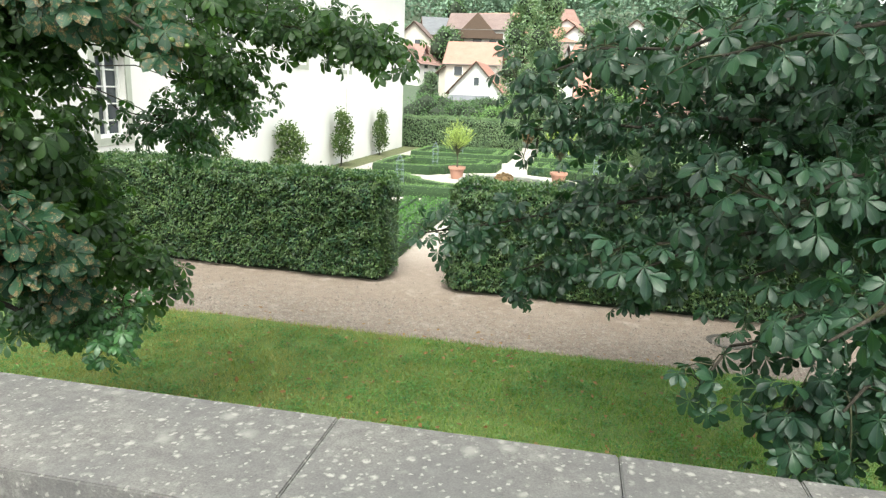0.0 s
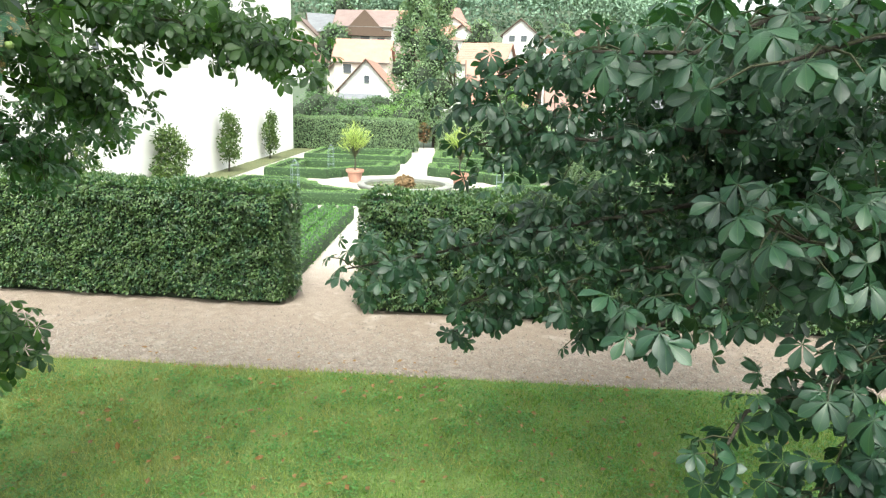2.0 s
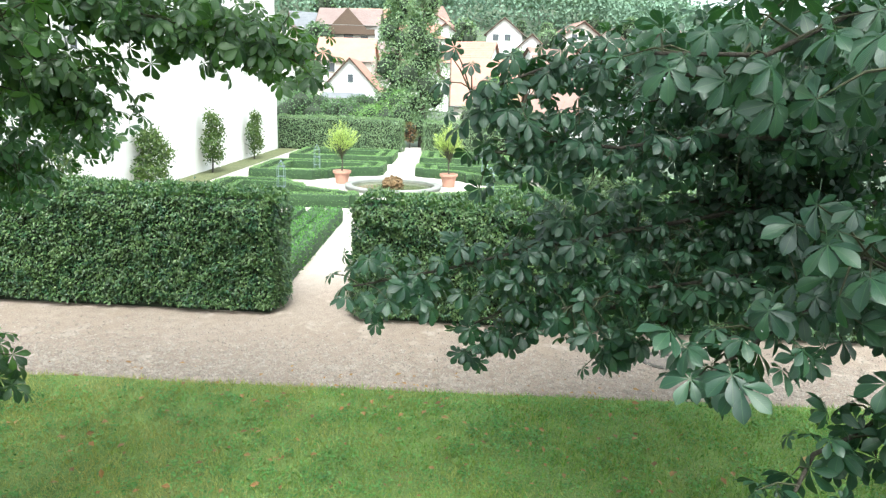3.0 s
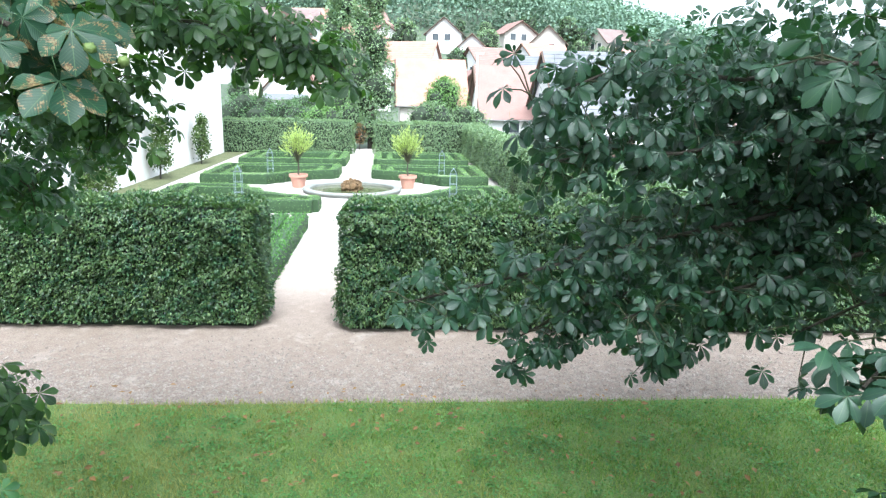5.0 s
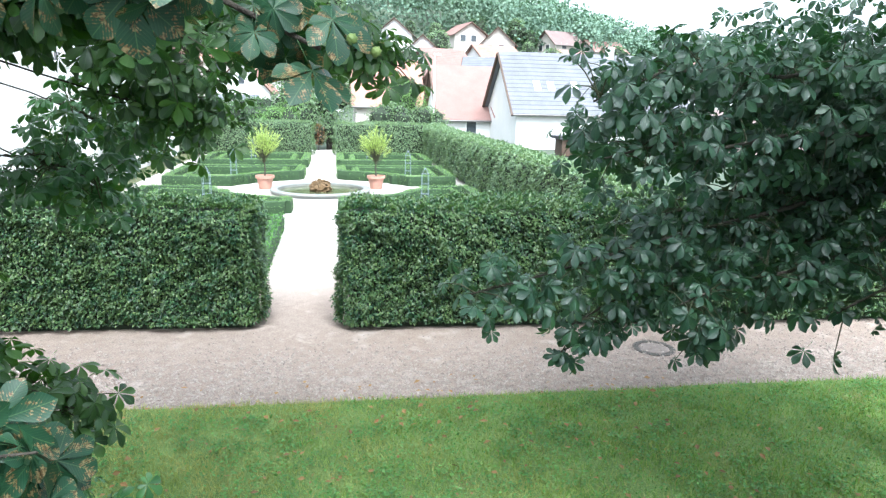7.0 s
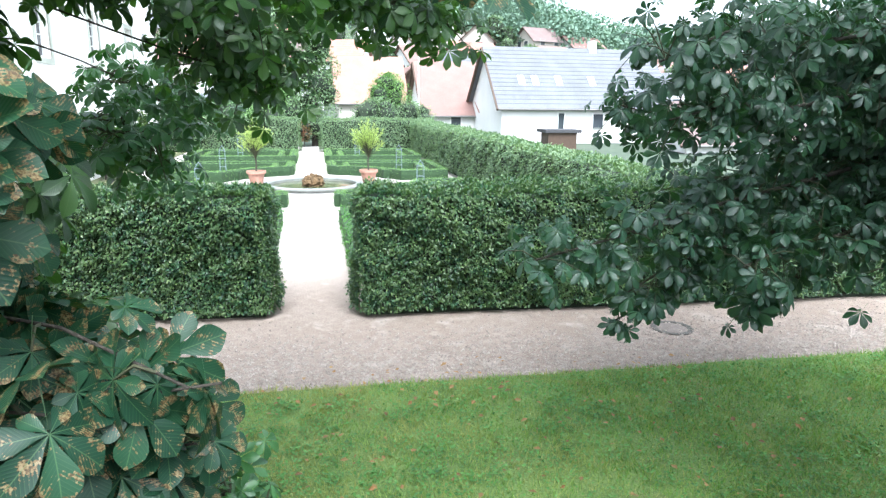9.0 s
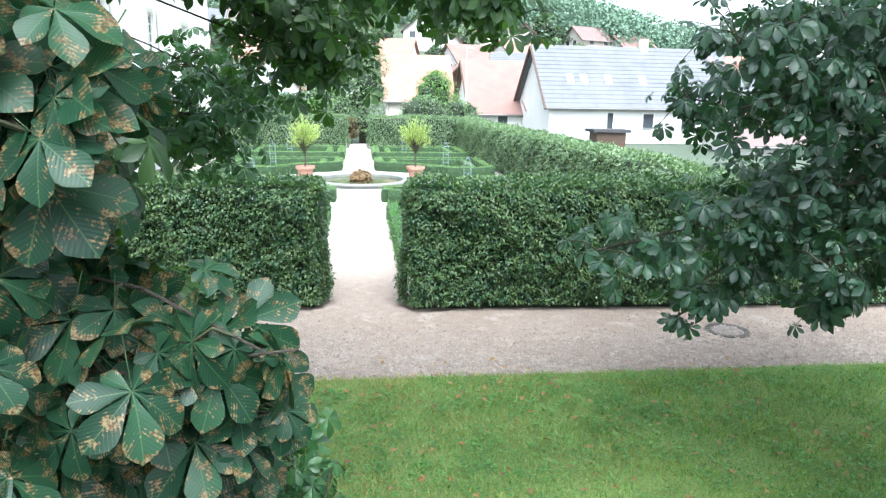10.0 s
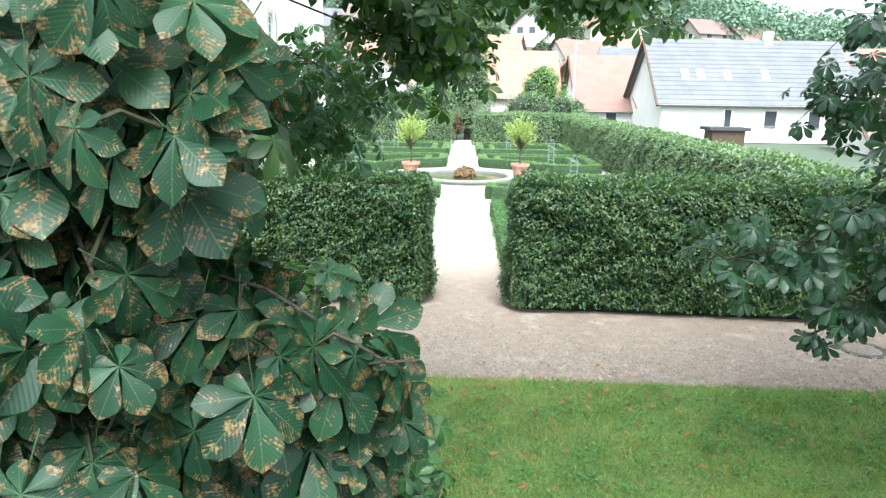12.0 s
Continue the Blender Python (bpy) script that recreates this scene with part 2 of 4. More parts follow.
def gravel_material(name, paler):
    """Sandy trodden gravel; paler: it turns into washed limestone gravel inside the garden, tree shade painted into the
    browner near end.
    """
    m, n, l, b = node_material(name)
    fine, mid, big = noise_tex(n, l, 38.0, 4.0, 0.8), noise_tex(n, l, 5.0, 6.0, 0.75), noise_tex(n, l, 0.7, 4.0)
    col = ramp(n, l, fine, [(0.3, (0.12, 0.085, 0.07)), (0.5, (0.29, 0.23, 0.19)), (0.7, (0.52, 0.46, 0.41))])
    col = blend(n, l, 0.45, col, ramp(n, l, mid, [(0.35, (0.165, 0.125, 0.10)), (0.65, (0.34, 0.275, 0.23))]))
    col = blend(n, l, ramp(n, l, big, [(0.4, (0, 0, 0)), (0.75, (0.5,) * 3)]), col, (0.22, 0.165, 0.125))
    patches = noise_tex(n, l, 1.3, 6.0, 0.7)
    col = blend(n, l, ramp(n, l, patches, [(0.55, (0, 0, 0)), (0.68, (0.55,) * 3)]), col, (0.46, 0.40, 0.35))
    if paler:
        c, sep, mul = n.new("ShaderNodeTexCoord"), n.new("ShaderNodeSeparateXYZ"), n.new("ShaderNodeMapRange")
        l.new(c.outputs["Object"], sep.inputs[0])
        l.new(sep.outputs[1], mul.inputs[0])
        # blend along y: change of gravel, and the shade of the near end
        mul.inputs[1].default_value, mul.inputs[2].default_value = 1.4, 6.5
        lime = ramp(n, l, fine, [(0.3, (0.24, 0.215, 0.19)), (0.55, (0.43, 0.40, 0.37)), (0.75, (0.56, 0.53, 0.50))])
        col = blend(n, l, mul.outputs[0], col, lime)
    l.new(col, b.inputs["Base Color"])
    b.inputs["Roughness"].default_value = 0.95
    bumped(n, l, b, fine, 0.6, 0.012)
    return m


GRAVEL = gravel_material("gravel", False)
PALE_GRAVEL = gravel_material("garden_gravel", True)
LAWN = surface("lawn_turf", (0.06, 0.13, 0.03), (0.22, 0.30, 0.085), 1.6, 38, 0.95, 0.9, 0.04, 0, (1.1, 0.6, (0.23, 0.20, 0.09), 0.16))
DRY_TURF = surface("dry_turf", (0.07, 0.09, 0.035), (0.155, 0.16, 0.075), 2.0, 40, 0.95, 0.9, 0.03)
MEADOW = surface("meadow", (0.035, 0.06, 0.038), (0.08, 0.10, 0.065), 0.08, 1.5, 0.95)


# ---- mesh helpers ----
def part(name, bm, material, parent=None, label="", smooth=False):
    me = bpy.data.meshes.new(name)
    if isinstance(bm, tuple):
        me.from_pydata(*bm)
    else:
        bm.to_mesh(me)
        bm.free()
    for mat in material if isinstance(material, (list, tuple)) else [material]:
        me.materials.append(mat)
    if smooth:
        me.polygons.foreach_set("use_smooth", [True] * len(me.polygons))
    ob = new(name, me)
    ob.parent = parent
    return tagged(ob, label)


def thing(name, m, label, category, group="", kind=""):
    ob = new(name)
    ob.empty_display_size = 0.2
    ob.matrix_basis = m
    return tagged(ob, label, category, group, kind)


def box(bm, x0, x1, y0, y1, z0, z1, bevel=0.0):
    r = bmesh.ops.create_cube(bm, size=1.0, matrix=Matrix.Translation(((x0 + x1) / 2, (y0 + y1) / 2, (z0 + z1) / 2)) @ Matrix.Diagonal((x1 - x0, y1 - y0, z1 - z0, 1)))
    if bevel:
        edges = list({e for v in r["verts"] for e in v.link_edges})
        bmesh.ops.bevel(bm, geom=edges, offset=bevel, segments=2, affect="EDGES")
    return bm


def boxed(*a, bevel=0.0):
    return box(bmesh.new(), *a, bevel=bevel)


def lathe(profile, n=32, bm=None, close=False):
    bm = bm or bmesh.new()
    rings = [[bm.verts.new((r * math.cos(2 * math.pi * i / n), r * math.sin(2 * math.pi * i / n), z)) for i in range(n)] for r, z in profile]
    pairs = list(zip(rings, rings[1:])) + ([(rings[-1], rings[0])] if close else [])
    for a, b in pairs:
        for i in range(n):
            bm.faces.new((a[i], a[(i + 1) % n], b[(i + 1) % n], b[i]))
    if not close:
        bm.faces.new(rings[-1])
        bm.faces.new(rings[0][::-1])
    return bm


def tube(points, radii, n=6, bm=None):
    bm = bm or bmesh.new()
    pts = [Vector(p) for p in points]
    rings = []
    for i, (p, r) in enumerate(zip(pts, radii)):
        d = (pts[min(i + 1, len(pts) - 1)] - pts[max(i - 1, 0)]).normalized()
        a = d.cross(Vector((0.31, 0.17, 0.93))).normalized()
        b = d.cross(a)
        rings.append([bm.verts.new(p + r * (math.cos(2 * math.pi * k / n) * a + math.sin(2 * math.pi * k / n) * b)) for k in range(n)])
    for s, t in zip(rings, rings[1:]):
        for k in range(n):
            bm.faces.new((s[k], s[(k + 1) % n], t[(k + 1) % n], t[k]))
    bm.faces.new(rings[-1]), bm.faces.new(rings[0][::-1])
    return bm


rng = np.random.default_rng(7)


def unit(v):
    return v / np.maximum(np.linalg.norm(v, axis=-1, keepdims=True), 1e-9)


def scatter(template, places, ahead, up, sizes):
    """One mesh of many copies of a leaf template (x across, y along, z up), set by vectors for each copy."""
    tv, tf = template[:2]
    tv = np.array(tv, float)
    ahead = unit(ahead)
    side = unit(np.cross(ahead, up))
    top = np.cross(side, ahead)
    s = np.asarray(sizes, float).reshape(-1, 1, 1)
    v = places[:, None] + s * (tv[None, :, :1] * side[:, None] + tv[None, :, 1:2] * ahead[:, None] + tv[None, :, 2:] * top[:, None])
    k, faces = len(tv), []
    for off in range(0, len(places) * k, k):
        faces += [tuple(i + off for i in f) for f in tf]
    return v.reshape(-1, 3).tolist(), [], faces


SIMPLE_LEAF = ([(0, 0, 0), (-0.3, 0.45, 0.07), (0, 0.45, 0), (0.3, 0.45, 0.07), (0, 1, -0.08)], [(0, 2, 1), (0, 3, 2), (1, 2, 4), (2, 3, 4)])
NARROW_LEAF = ([(0, 0, 0), (-0.1, 0.5, 0.02), (0.1, 0.5, 0.02), (0, 1, 0)], [(0, 2, 1), (1, 2, 3)])
TUFT = ([(0, 0, 0), (-0.35, 0.5, 0.1), (0, 1, 0), (0.4, 0.45, 0.06)], [(0, 3, 2, 1)])
BLADE = ([(-0.065, 0, 0), (0.065, 0, 0), (0, 1, 0.25)], [(0, 1, 2)])


def palmate(droop, wide=1.0):
    """A horse chestnut leaf: seven pointed leaflets, broadest beyond the middle, folded along the rib and hanging by droop, on a short stalk. Also its (across, along) for each point."""
    verts, faces, uvs = [(0.007, -0.45, 0.10), (-0.007, -0.45, 0.10), (0, 0, 0)], [(0, 1, 2)], [(0, 0)] * 3
    for a, q, fall in zip((-139, -93, -46, 2, 49, 97, 142), (0.27, 0.42, 0.52, 0.56, 0.51, 0.43, 0.26), (-0.1, -0.35, -0.22, -0.05, -0.3, -0.2, -0.25)):
        c, s, o = math.cos(radians(a)), math.sin(radians(a)), len(verts)
        pts, marks = [(0, 0, 0)], [(0, 0)]
        for t, w in ((0.22, 0.07), (0.42, 0.17), (0.6, 0.262), (0.75, 0.305), (0.87, 0.272), (0.965, 0.15)):
            z, w = 0.05 * t - droop * t * t, w * wide
            pts += [(-w * q, t * q, (z + 0.3 * w) * q), (0, t * q, z * q), (w * q, t * q, (z + 0.3 * w) * q)]
            marks += [(-w * 3.3 / wide, t), (0, t), (w * 3.3 / wide, t)]
        pts.append((0, q * 1.04, (0.05 - droop * 1.12) * q))
        marks.append((0, 1))
        verts += [(x * c + y * s, -x * s + y * c, z + fall * y * 0.8) for x, y, z in pts]
        uvs += marks
        faces += [(o, o + 2, o + 1), (o, o + 3, o + 2)]
        for k in (1, 4, 7, 10, 13):
            faces += [(o + k, o + k + 1, o + k + 4, o + k + 3), (o + k + 1, o + k + 2, o + k + 5, o + k + 4)]
        faces += [(o + 16, o + 17, o + 19), (o + 17, o + 18, o + 19)]
    return verts, faces, uvs


def simple_palmate():
    verts, faces = [(0, 0, 0)], []
    for a, q in zip((-105, -52, 0, 52, 105), (0.35, 0.47, 0.52, 0.47, 0.35)):
        c, s, o = math.cos(radians(a)), math.sin(radians(a)), len(verts)
        verts += [(x * c + y * s, -x * s + y * c, z) for x, y, z in ((-0.2 * q, 0.65 * q, 0.04), (0, q, -0.08), (0.2 * q, 0.65 * q, 0.04))]
        faces.append((0, o + 2, o + 1, o))
    return verts, faces


CHESTNUT_LEAF = palmate(0.2)
HANGING_LEAF = palmate(0.36, 0.85)
HIGH_LEAF = simple_palmate()


def mark_leaflets(ob, template):
    """Lays across and along of each leaflet into a UV map, for the veins."""
    me = ob.data
    idx = np.zeros(len(me.loops), int)
    me.loops.foreach_get("vertex_index", idx)
    layer = me.uv_layers.new(name="leaflet")
    layer.data.foreach_set("uv", np.array(template[2], float)[idx % len(template[0])].ravel())


def leafy_box(x0, x1, y0, y1, z0, z1, density, size, skip=(), wave=0.055, tufts=0.8):
    """Leaves over the faces of a clipped block: pointing down and out, in uneven tufts."""
    places, normals = [], []
    faces = {"front": (0, 2, 1, y0, -1), "back": (0, 2, 1, y1, 1), "left": (1, 2, 0, x0, -1), "right": (1, 2, 0, x1, 1), "top": (0, 1, 2, z1, 1)}
    lo, hi = (x0, y0, z0), (x1, y1, z1)
    for key, (a, b, c, at, sign) in faces.items():
        if key in skip:
            continue
        n = int(density * (hi[a] - lo[a]) * (hi[b] - lo[b]))
        p, q = np.zeros((n, 3)), np.zeros((n, 3))
        p[:, a], p[:, b] = rng.uniform(lo[a], hi[a], n), rng.uniform(lo[b], hi[b], n)
        lump = 0.8 * np.sin(p[:, a] * 1.7 + p[:, b] * 2.3 + 1.5 * np.sin(p[:, a] * 0.9)) + np.sin(p[:, a] * 5.1 + 2 * np.sin(p[:, b] * 3.3)) * np.sin(p[:, b] * 6.3 + 1.7 * np.sin(p[:, a] * 2.9))
        tuft = np.sin(p[:, a] * 17.0 + 2.2 * np.sin(p[:, b] * 9.0) + 1.3 * np.sin(p[:, a] * 4.1)) * np.sin(p[:, b] * 21.0 + 2.0 * np.sin(p[:, a] * 8.0))
        p[:, c] = at + sign * (wave * (lump + tufts * tuft) + rng.normal(0.0, 0.035, n))
        q[:, c] = sign
        places.append(p), normals.append(q)
    p, q = np.concatenate(places), np.concatenate(normals)
    r = 0.16
    for a in range(3):
        mid, half = (lo[a] + hi[a]) / 2, (hi[a] - lo[a]) / 2
        others = [b for b in range(3) if b != a]
        for b in others:
            mb, hb = (lo[b] + hi[b]) / 2, (hi[b] - lo[b]) / 2
            ea, eb = np.abs(p[:, a] - mid) - (half - r), np.abs(p[:, b] - mb) - (hb - r)
            over = (ea > 0) & (eb > 0) & ((p[:, 2] > z0 + r) if 2 in (a, b) else True)
            d = np.hypot(ea, eb)
            k = np.where(over & (d > r), r / np.maximum(d, 1e-6), 1.0)
            p[:, a] = np.where(over, mid + np.sign(p[:, a] - mid) * (half - r + ea * k), p[:, a])
            p[:, b] = np.where(over, mb + np.sign(p[:, b] - mb) * (hb - r + eb * k), p[:, b])
    n = len(p)
    ahead = rng.normal(0, 0.45, (n, 3)) + q * 0.55 + np.array([0, 0, -0.5]) * (1 - np.abs(q[:, 2:]))
    up = q * 0.6 + rng.normal(0, 0.34, (n, 3)) + np.array([0, 0, 0.85])
    return scatter(SIMPLE_LEAF, p, ahead, up, rng.uniform(0.7, 1.25, n) * size)


def rough_block(x0, x1, y0, y1, z0, z1, step=0.25, amount=0.05):
    bm = bmesh.new()
    box(bm, x0, x1, y0, y1, z0, z1)
    cuts = max(1, int(max(x1 - x0, y1 - y0, z1 - z0) / step))
    bmesh.ops.subdivide_edges(bm, edges=bm.edges[:], cuts=min(cuts, 24), use_grid_fill=True)
    for v in bm.verts:
        if v.co.z > z0 + 0.01:
            v.co += noise.noise_vector(v.co * 2.1) * amount
    return bm


def hedge(m, length, depth, height, label, leaf, density, size, skip=()):
    """A clipped hedge that runs along x from its base point."""
    ob = thing("clipped_hedge", m, label, "hedge", "clipped hedges of the garden")
    # solid dark block, painted as the shade in the leaf gaps
    part("shade_core", rough_block(0.13, length - 0.13, 0.13, depth - 0.13, 0, height - 0.12), HEDGE_SHADE_CORE, ob)
    tagged(part("leaves", leafy_box(0, length, 0, depth, 0.12, height, density, size, skip), leaf, ob), kind="stuff")
    return ob


# ---- ground ----
def rise(x, y):
    """The height of the land: level garden, then a slope up to a wooded ridge that falls away to the right."""
    t = min(max((y - 96) / 130, 0), 1)
    side = min(max((x - 30) / 105, 0), 1)
    return (t - 0.12 * math.sin(2 * math.pi * t) / 2) * (41 - 37 * side) + 1.2 * noise.noise((x * 0.02, y * 0.02, 0)) * t


def ground_sheet():
    xs = [-1500, -600, -300] + list(range(-200, 320, 20)) + [400, 700, 1500]
    ys = [-1500, -300, -60, -20, 20, 50] + list(range(72, 380, 12)) + [500, 900, 2500]
    verts = [(x, y, rise(x, y) - 0.06) for y in ys for x in xs]
    w = len(xs)
    faces = [(i + j * w, i + 1 + j * w, i + 1 + (j + 1) * w, i + (j + 1) * w) for j in range(len(ys) - 1) for i in range(w - 1)]
    return verts, [], faces


tagged(part("ground", ground_sheet(), MEADOW, smooth=True), "green land that rises to a hillside", "ground", kind="structure")


def sheet(x0, x1, y0, y1, z, step, amp=0.0, slope=0.0):
    nx, ny = max(2, int((x1 - x0) / step)), max(2, int((y1 - y0) / step))
    verts = []
    for j in range(ny + 1):
        for i in range(nx + 1):
            x, y = x0 + (x1 - x0) * i / nx, y0 + (y1 - y0) * j / ny
            verts.append((x, y + slope * x, z + amp * noise.noise((x * 1.3, y * 1.3, 3.0))))
    w = nx + 1
    return verts, [], [(i + j * w, i + 1 + j * w, i + 1 + (j + 1) * w, i + (j + 1) * w) for j in range(ny) for i in range(nx)]


tagged(part("gravel_path", sheet(-16, 24, -3.2, 1.2, 0.0, 1.0), GRAVEL, smooth=True), "sandy brown gravel path along the clipped hedge", "path", kind="structure")
tagged(part("garden_floor", sheet(-8.0, 9.0, 1.2, 39.4, 0.0, 1.0), PALE_GRAVEL, smooth=True), "pale limestone gravel of the parterre garden", "path", kind="structure")
tagged(part("lawn", sheet(-16, 24, -9.8, -2.72, 0.02, 0.2, 0.025, -0.02), LAWN, smooth=True), "mown lawn with worn yellowish patches", "lawn", kind="structure")
tagged(part("wall_border", sheet(-9.3, -8.0, 1.2, 36.0, 0.02, 0.4, 0.02), DRY_TURF, smooth=True), "narrow grass border along the white building", "lawn", kind="structure")

# ---- parapet ----
WALL_Y0, WALL_Y1, WALL_Z = -10.56, -9.85, 2.42
parapet = thing("parapet_wall", pose(0, 0, 0), "grey lichened sandstone parapet with broad coping slabs", "wall", kind="structure")
part("wall_body", boxed(-14, 18, WALL_Y0 + 0.08, WALL_Y1 - 0.06, 0, WALL_Z - 0.16), STONE, parapet)
joints = [-14, -10.2, -7.6, -4.9, -2.3, 0.2, 2.1, 3.31, 4.0, 6.2, 8.7, 11.3, 14, 18]
for a, b in zip(joints, joints[1:]):
    bm = boxed(a + 0.002, b - 0.002, WALL_Y0, WALL_Y1, WALL_Z - 0.16, WALL_Z, bevel=0.007)
    part("coping_slab", bm, STONE, parapet)
terrace = part("terrace", boxed(-14, 18, -30, -10.45, -0.05, 1.45), STONE)
tagged(terrace, "stone terrace behind the parapet", "terrace", kind="structure")

# Added wall, out of view, that keeps low sky light off the foreground.
tagged(part("sky_blocker_wall", boxed(-16, 20, -19.5, -19.0, 1.4, 7.0), PLASTER), "plain plastered wall behind the terrace", "wall", kind="structure")

# ---- clipped hedges ----
SKEW = -2.6
hedge(pose(-9.6, 0.6, 0, 0, 0, SKEW), 8.93, 1.15, 2.13, "dense dark green hornbeam hedge, clipped square, beside the gravel path", HEDGE_LEAF, 2200, 0.06, ("left", "back"))
hedge(pose(0.73, 0.02, 0, 0, 0, SKEW), 15.5, 1.15, 2.13, "dense dark green hornbeam hedge, clipped square, beside the gravel path", HEDGE_LEAF, 2200, 0.06, ("right", "back"))
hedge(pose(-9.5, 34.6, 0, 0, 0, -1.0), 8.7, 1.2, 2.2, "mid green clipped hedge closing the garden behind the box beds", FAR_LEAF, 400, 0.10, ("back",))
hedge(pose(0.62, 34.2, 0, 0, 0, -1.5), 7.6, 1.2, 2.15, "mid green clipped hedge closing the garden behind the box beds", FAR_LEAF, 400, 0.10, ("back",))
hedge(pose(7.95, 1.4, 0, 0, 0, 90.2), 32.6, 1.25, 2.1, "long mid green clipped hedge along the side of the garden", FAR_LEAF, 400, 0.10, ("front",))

# ---- box parterre ----
FX, FY, RING = 0.05, 16.8, 4.2


def path_hedge(points, width, height, parent, name="box_edging", core=BOX_SHADE_CORE, leaf=BOX_LEAF, density=480, size=0.034):
    """A low clipped edging along a line of points."""
    pts = [Vector((x, y, 0)) for x, y in points]
    fine = []
    for a, b in zip(pts, pts[1:]):
        k = max(1, int((b - a).length / 0.3))
        fine += [a.lerp(b, i / k) for i in range(k)]
    fine.append(pts[-1])
    bm, rows = bmesh.new(), []
    prof = [(-0.5, 0), (-0.52, 0.55), (-0.44, 0.95), (0, 1.0), (0.44, 0.95), (0.52, 0.55), (0.5, 0)]
    lp, ln = [], []
    for i, p in enumerate(fine):
        a, b = fine[max(i - 1, 0)], fine[min(i + 1, len(fine) - 1)]
        d = (b - a).normalized()
        s = Vector((d.y, -d.x, 0))
        rows.append([bm.verts.new(p + s * (u * width) + Vector((0, 0, h * height)) + noise.noise_vector((p + s * u) * 3.0) * 0.025) for u, h in prof])
        if i < len(fine) - 1:
            seg = (fine[i + 1] - p).length
            for k in range(int(density * seg * (width + 2 * height))):
                u = rng.uniform(-0.5 - height / width, 0.5 + height / width)
                q = p.lerp(fine[i + 1], rng.uniform())
                if abs(u) <= 0.5:
                    lp.append(q + s * (u * width) + Vector((0, 0, height + rng.normal(0, 0.015))))
                    ln.append((0, 0, 1))
                # few leaves on the sides, so the dark core reads as their shade
                elif rng.uniform() < 0.32:
                    w = math.copysign(0.51 * width + rng.normal(0, 0.015), u)
                    lp.append(q + s * w + Vector((0, 0, height - (abs(u) - 0.5) * width)))
                    ln.append(tuple(s * math.copysign(1, u)))
    for r, t in zip(rows, rows[1:]):
        for k in range(len(prof) - 1):
            bm.faces.new((r[k], r[k + 1], t[k + 1], t[k]))
    bm.faces.new(rows[0][::-1]), bm.faces.new(rows[-1])
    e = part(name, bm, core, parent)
    p, q = np.array(lp), np.array(ln)
    n = len(p)
    tagged(part("leaves", scatter(SIMPLE_LEAF, p, rng.normal(0, 0.6, (n, 3)) + q * 0.6, q + rng.normal(0, 0.5, (n, 3)), rng.uniform(0.7, 1.3, n) * size), leaf, e), kind="stuff")
    return e


def arc(r, a0, a1, n=12):
    return [(FX + r * math.cos(radians(a0 + (a1 - a0) * i / n)), FY + r * math.sin(radians(a0 + (a1 - a0) * i / n))) for i in range(n + 1)]


def inset_bed(sx, label, outline):
    bed = thing("box_bed", pose(0, 0, 0.0), label, "flower bed", "box-edged beds")
    cx, cy = sum(p[0] for p in outline) / len(outline), sum(p[1] for p in outline) / len(outline)
    verts = [(x, y, 0.03) for x, y in outline]
    part("bed_soil", (verts, [], [tuple(range(len(verts)))]), BED_GREEN, bed)
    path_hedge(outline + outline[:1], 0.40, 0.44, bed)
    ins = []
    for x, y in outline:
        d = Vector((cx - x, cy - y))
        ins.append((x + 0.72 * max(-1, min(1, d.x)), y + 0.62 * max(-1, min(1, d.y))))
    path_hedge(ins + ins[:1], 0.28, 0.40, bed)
    return bed


BED_GREEN = surface("sparse_bed_planting", (0.26, 0.29, 0.18), (0.48, 0.50, 0.38), 3, 30, 0.95, 0.6, 0.03)
for sx in (-1, 1):
    X = lambda v: FX - 0.1 + sx * v
    edge = 6.5 if sx < 0 else 6.0
    mid = lambda pts: [(FX + sx * abs(x - FX), y) for x, y in pts]
    near = [(X(0.98), 11.7), (X(0.98), FY - 4.05)] + mid(arc(RING + 0.2, -76, -17, 9)) + [(X(edge), 15.7), (X(edge), 11.7)]
    inset_bed(sx, "clipped box bed with curved inner edge beside the fountain", near)
    second = [(X(0.98), 23.6), (X(0.98), FY + 4.6)] + mid(arc(RING + 0.25, 74, 27, 8)) + [(X(edge), 18.9), (X(edge), 23.6)]
    inset_bed(sx, "clipped box bed with curved inner edge beyond the fountain", second)
    third = [(X(0.98), 26.6), (X(0.98), 31.3), (X(edge), 31.3), (X(edge), 26.6)]
    inset_bed(sx, "rectangular clipped box bed near the far hedge", third)
    strip = thing("box_strip", pose(0, 0, 0), "bright green young box edging along the garden path", "hedge", "box strips by the path")
    for off, w in ((1.08, 0.5), (1.62, 0.45), (2.2, 0.45)):
        path_hedge([(X(off), 2.2), (X(off), 9.2)], w, 0.42, strip, "box_edging", BOX_SHADE_CORE, STRIP_LEAF, 260, 0.06)


# ---- fountain ----
basin = thing("fountain_basin", pose(FX, FY + 0.05, 0), "round stone fountain basin with dull green water", "fountain")
part("rim", lathe([(1.74, 0.0), (1.74, 0.15), (1.77, 0.18), (2.02, 0.18), (2.06, 0.15), (2.06, 0.1), (2.0, 0.08), (2.0, 0.0)], 48, close=True), KERB, basin, smooth=False)
part("water", lathe([(1.76, 0.0), (1.76, 0.06)], 48), WATER, basin)
lump = bmesh.new()
bmesh.ops.create_icosphere(lump, subdivisions=4, radius=0.42)
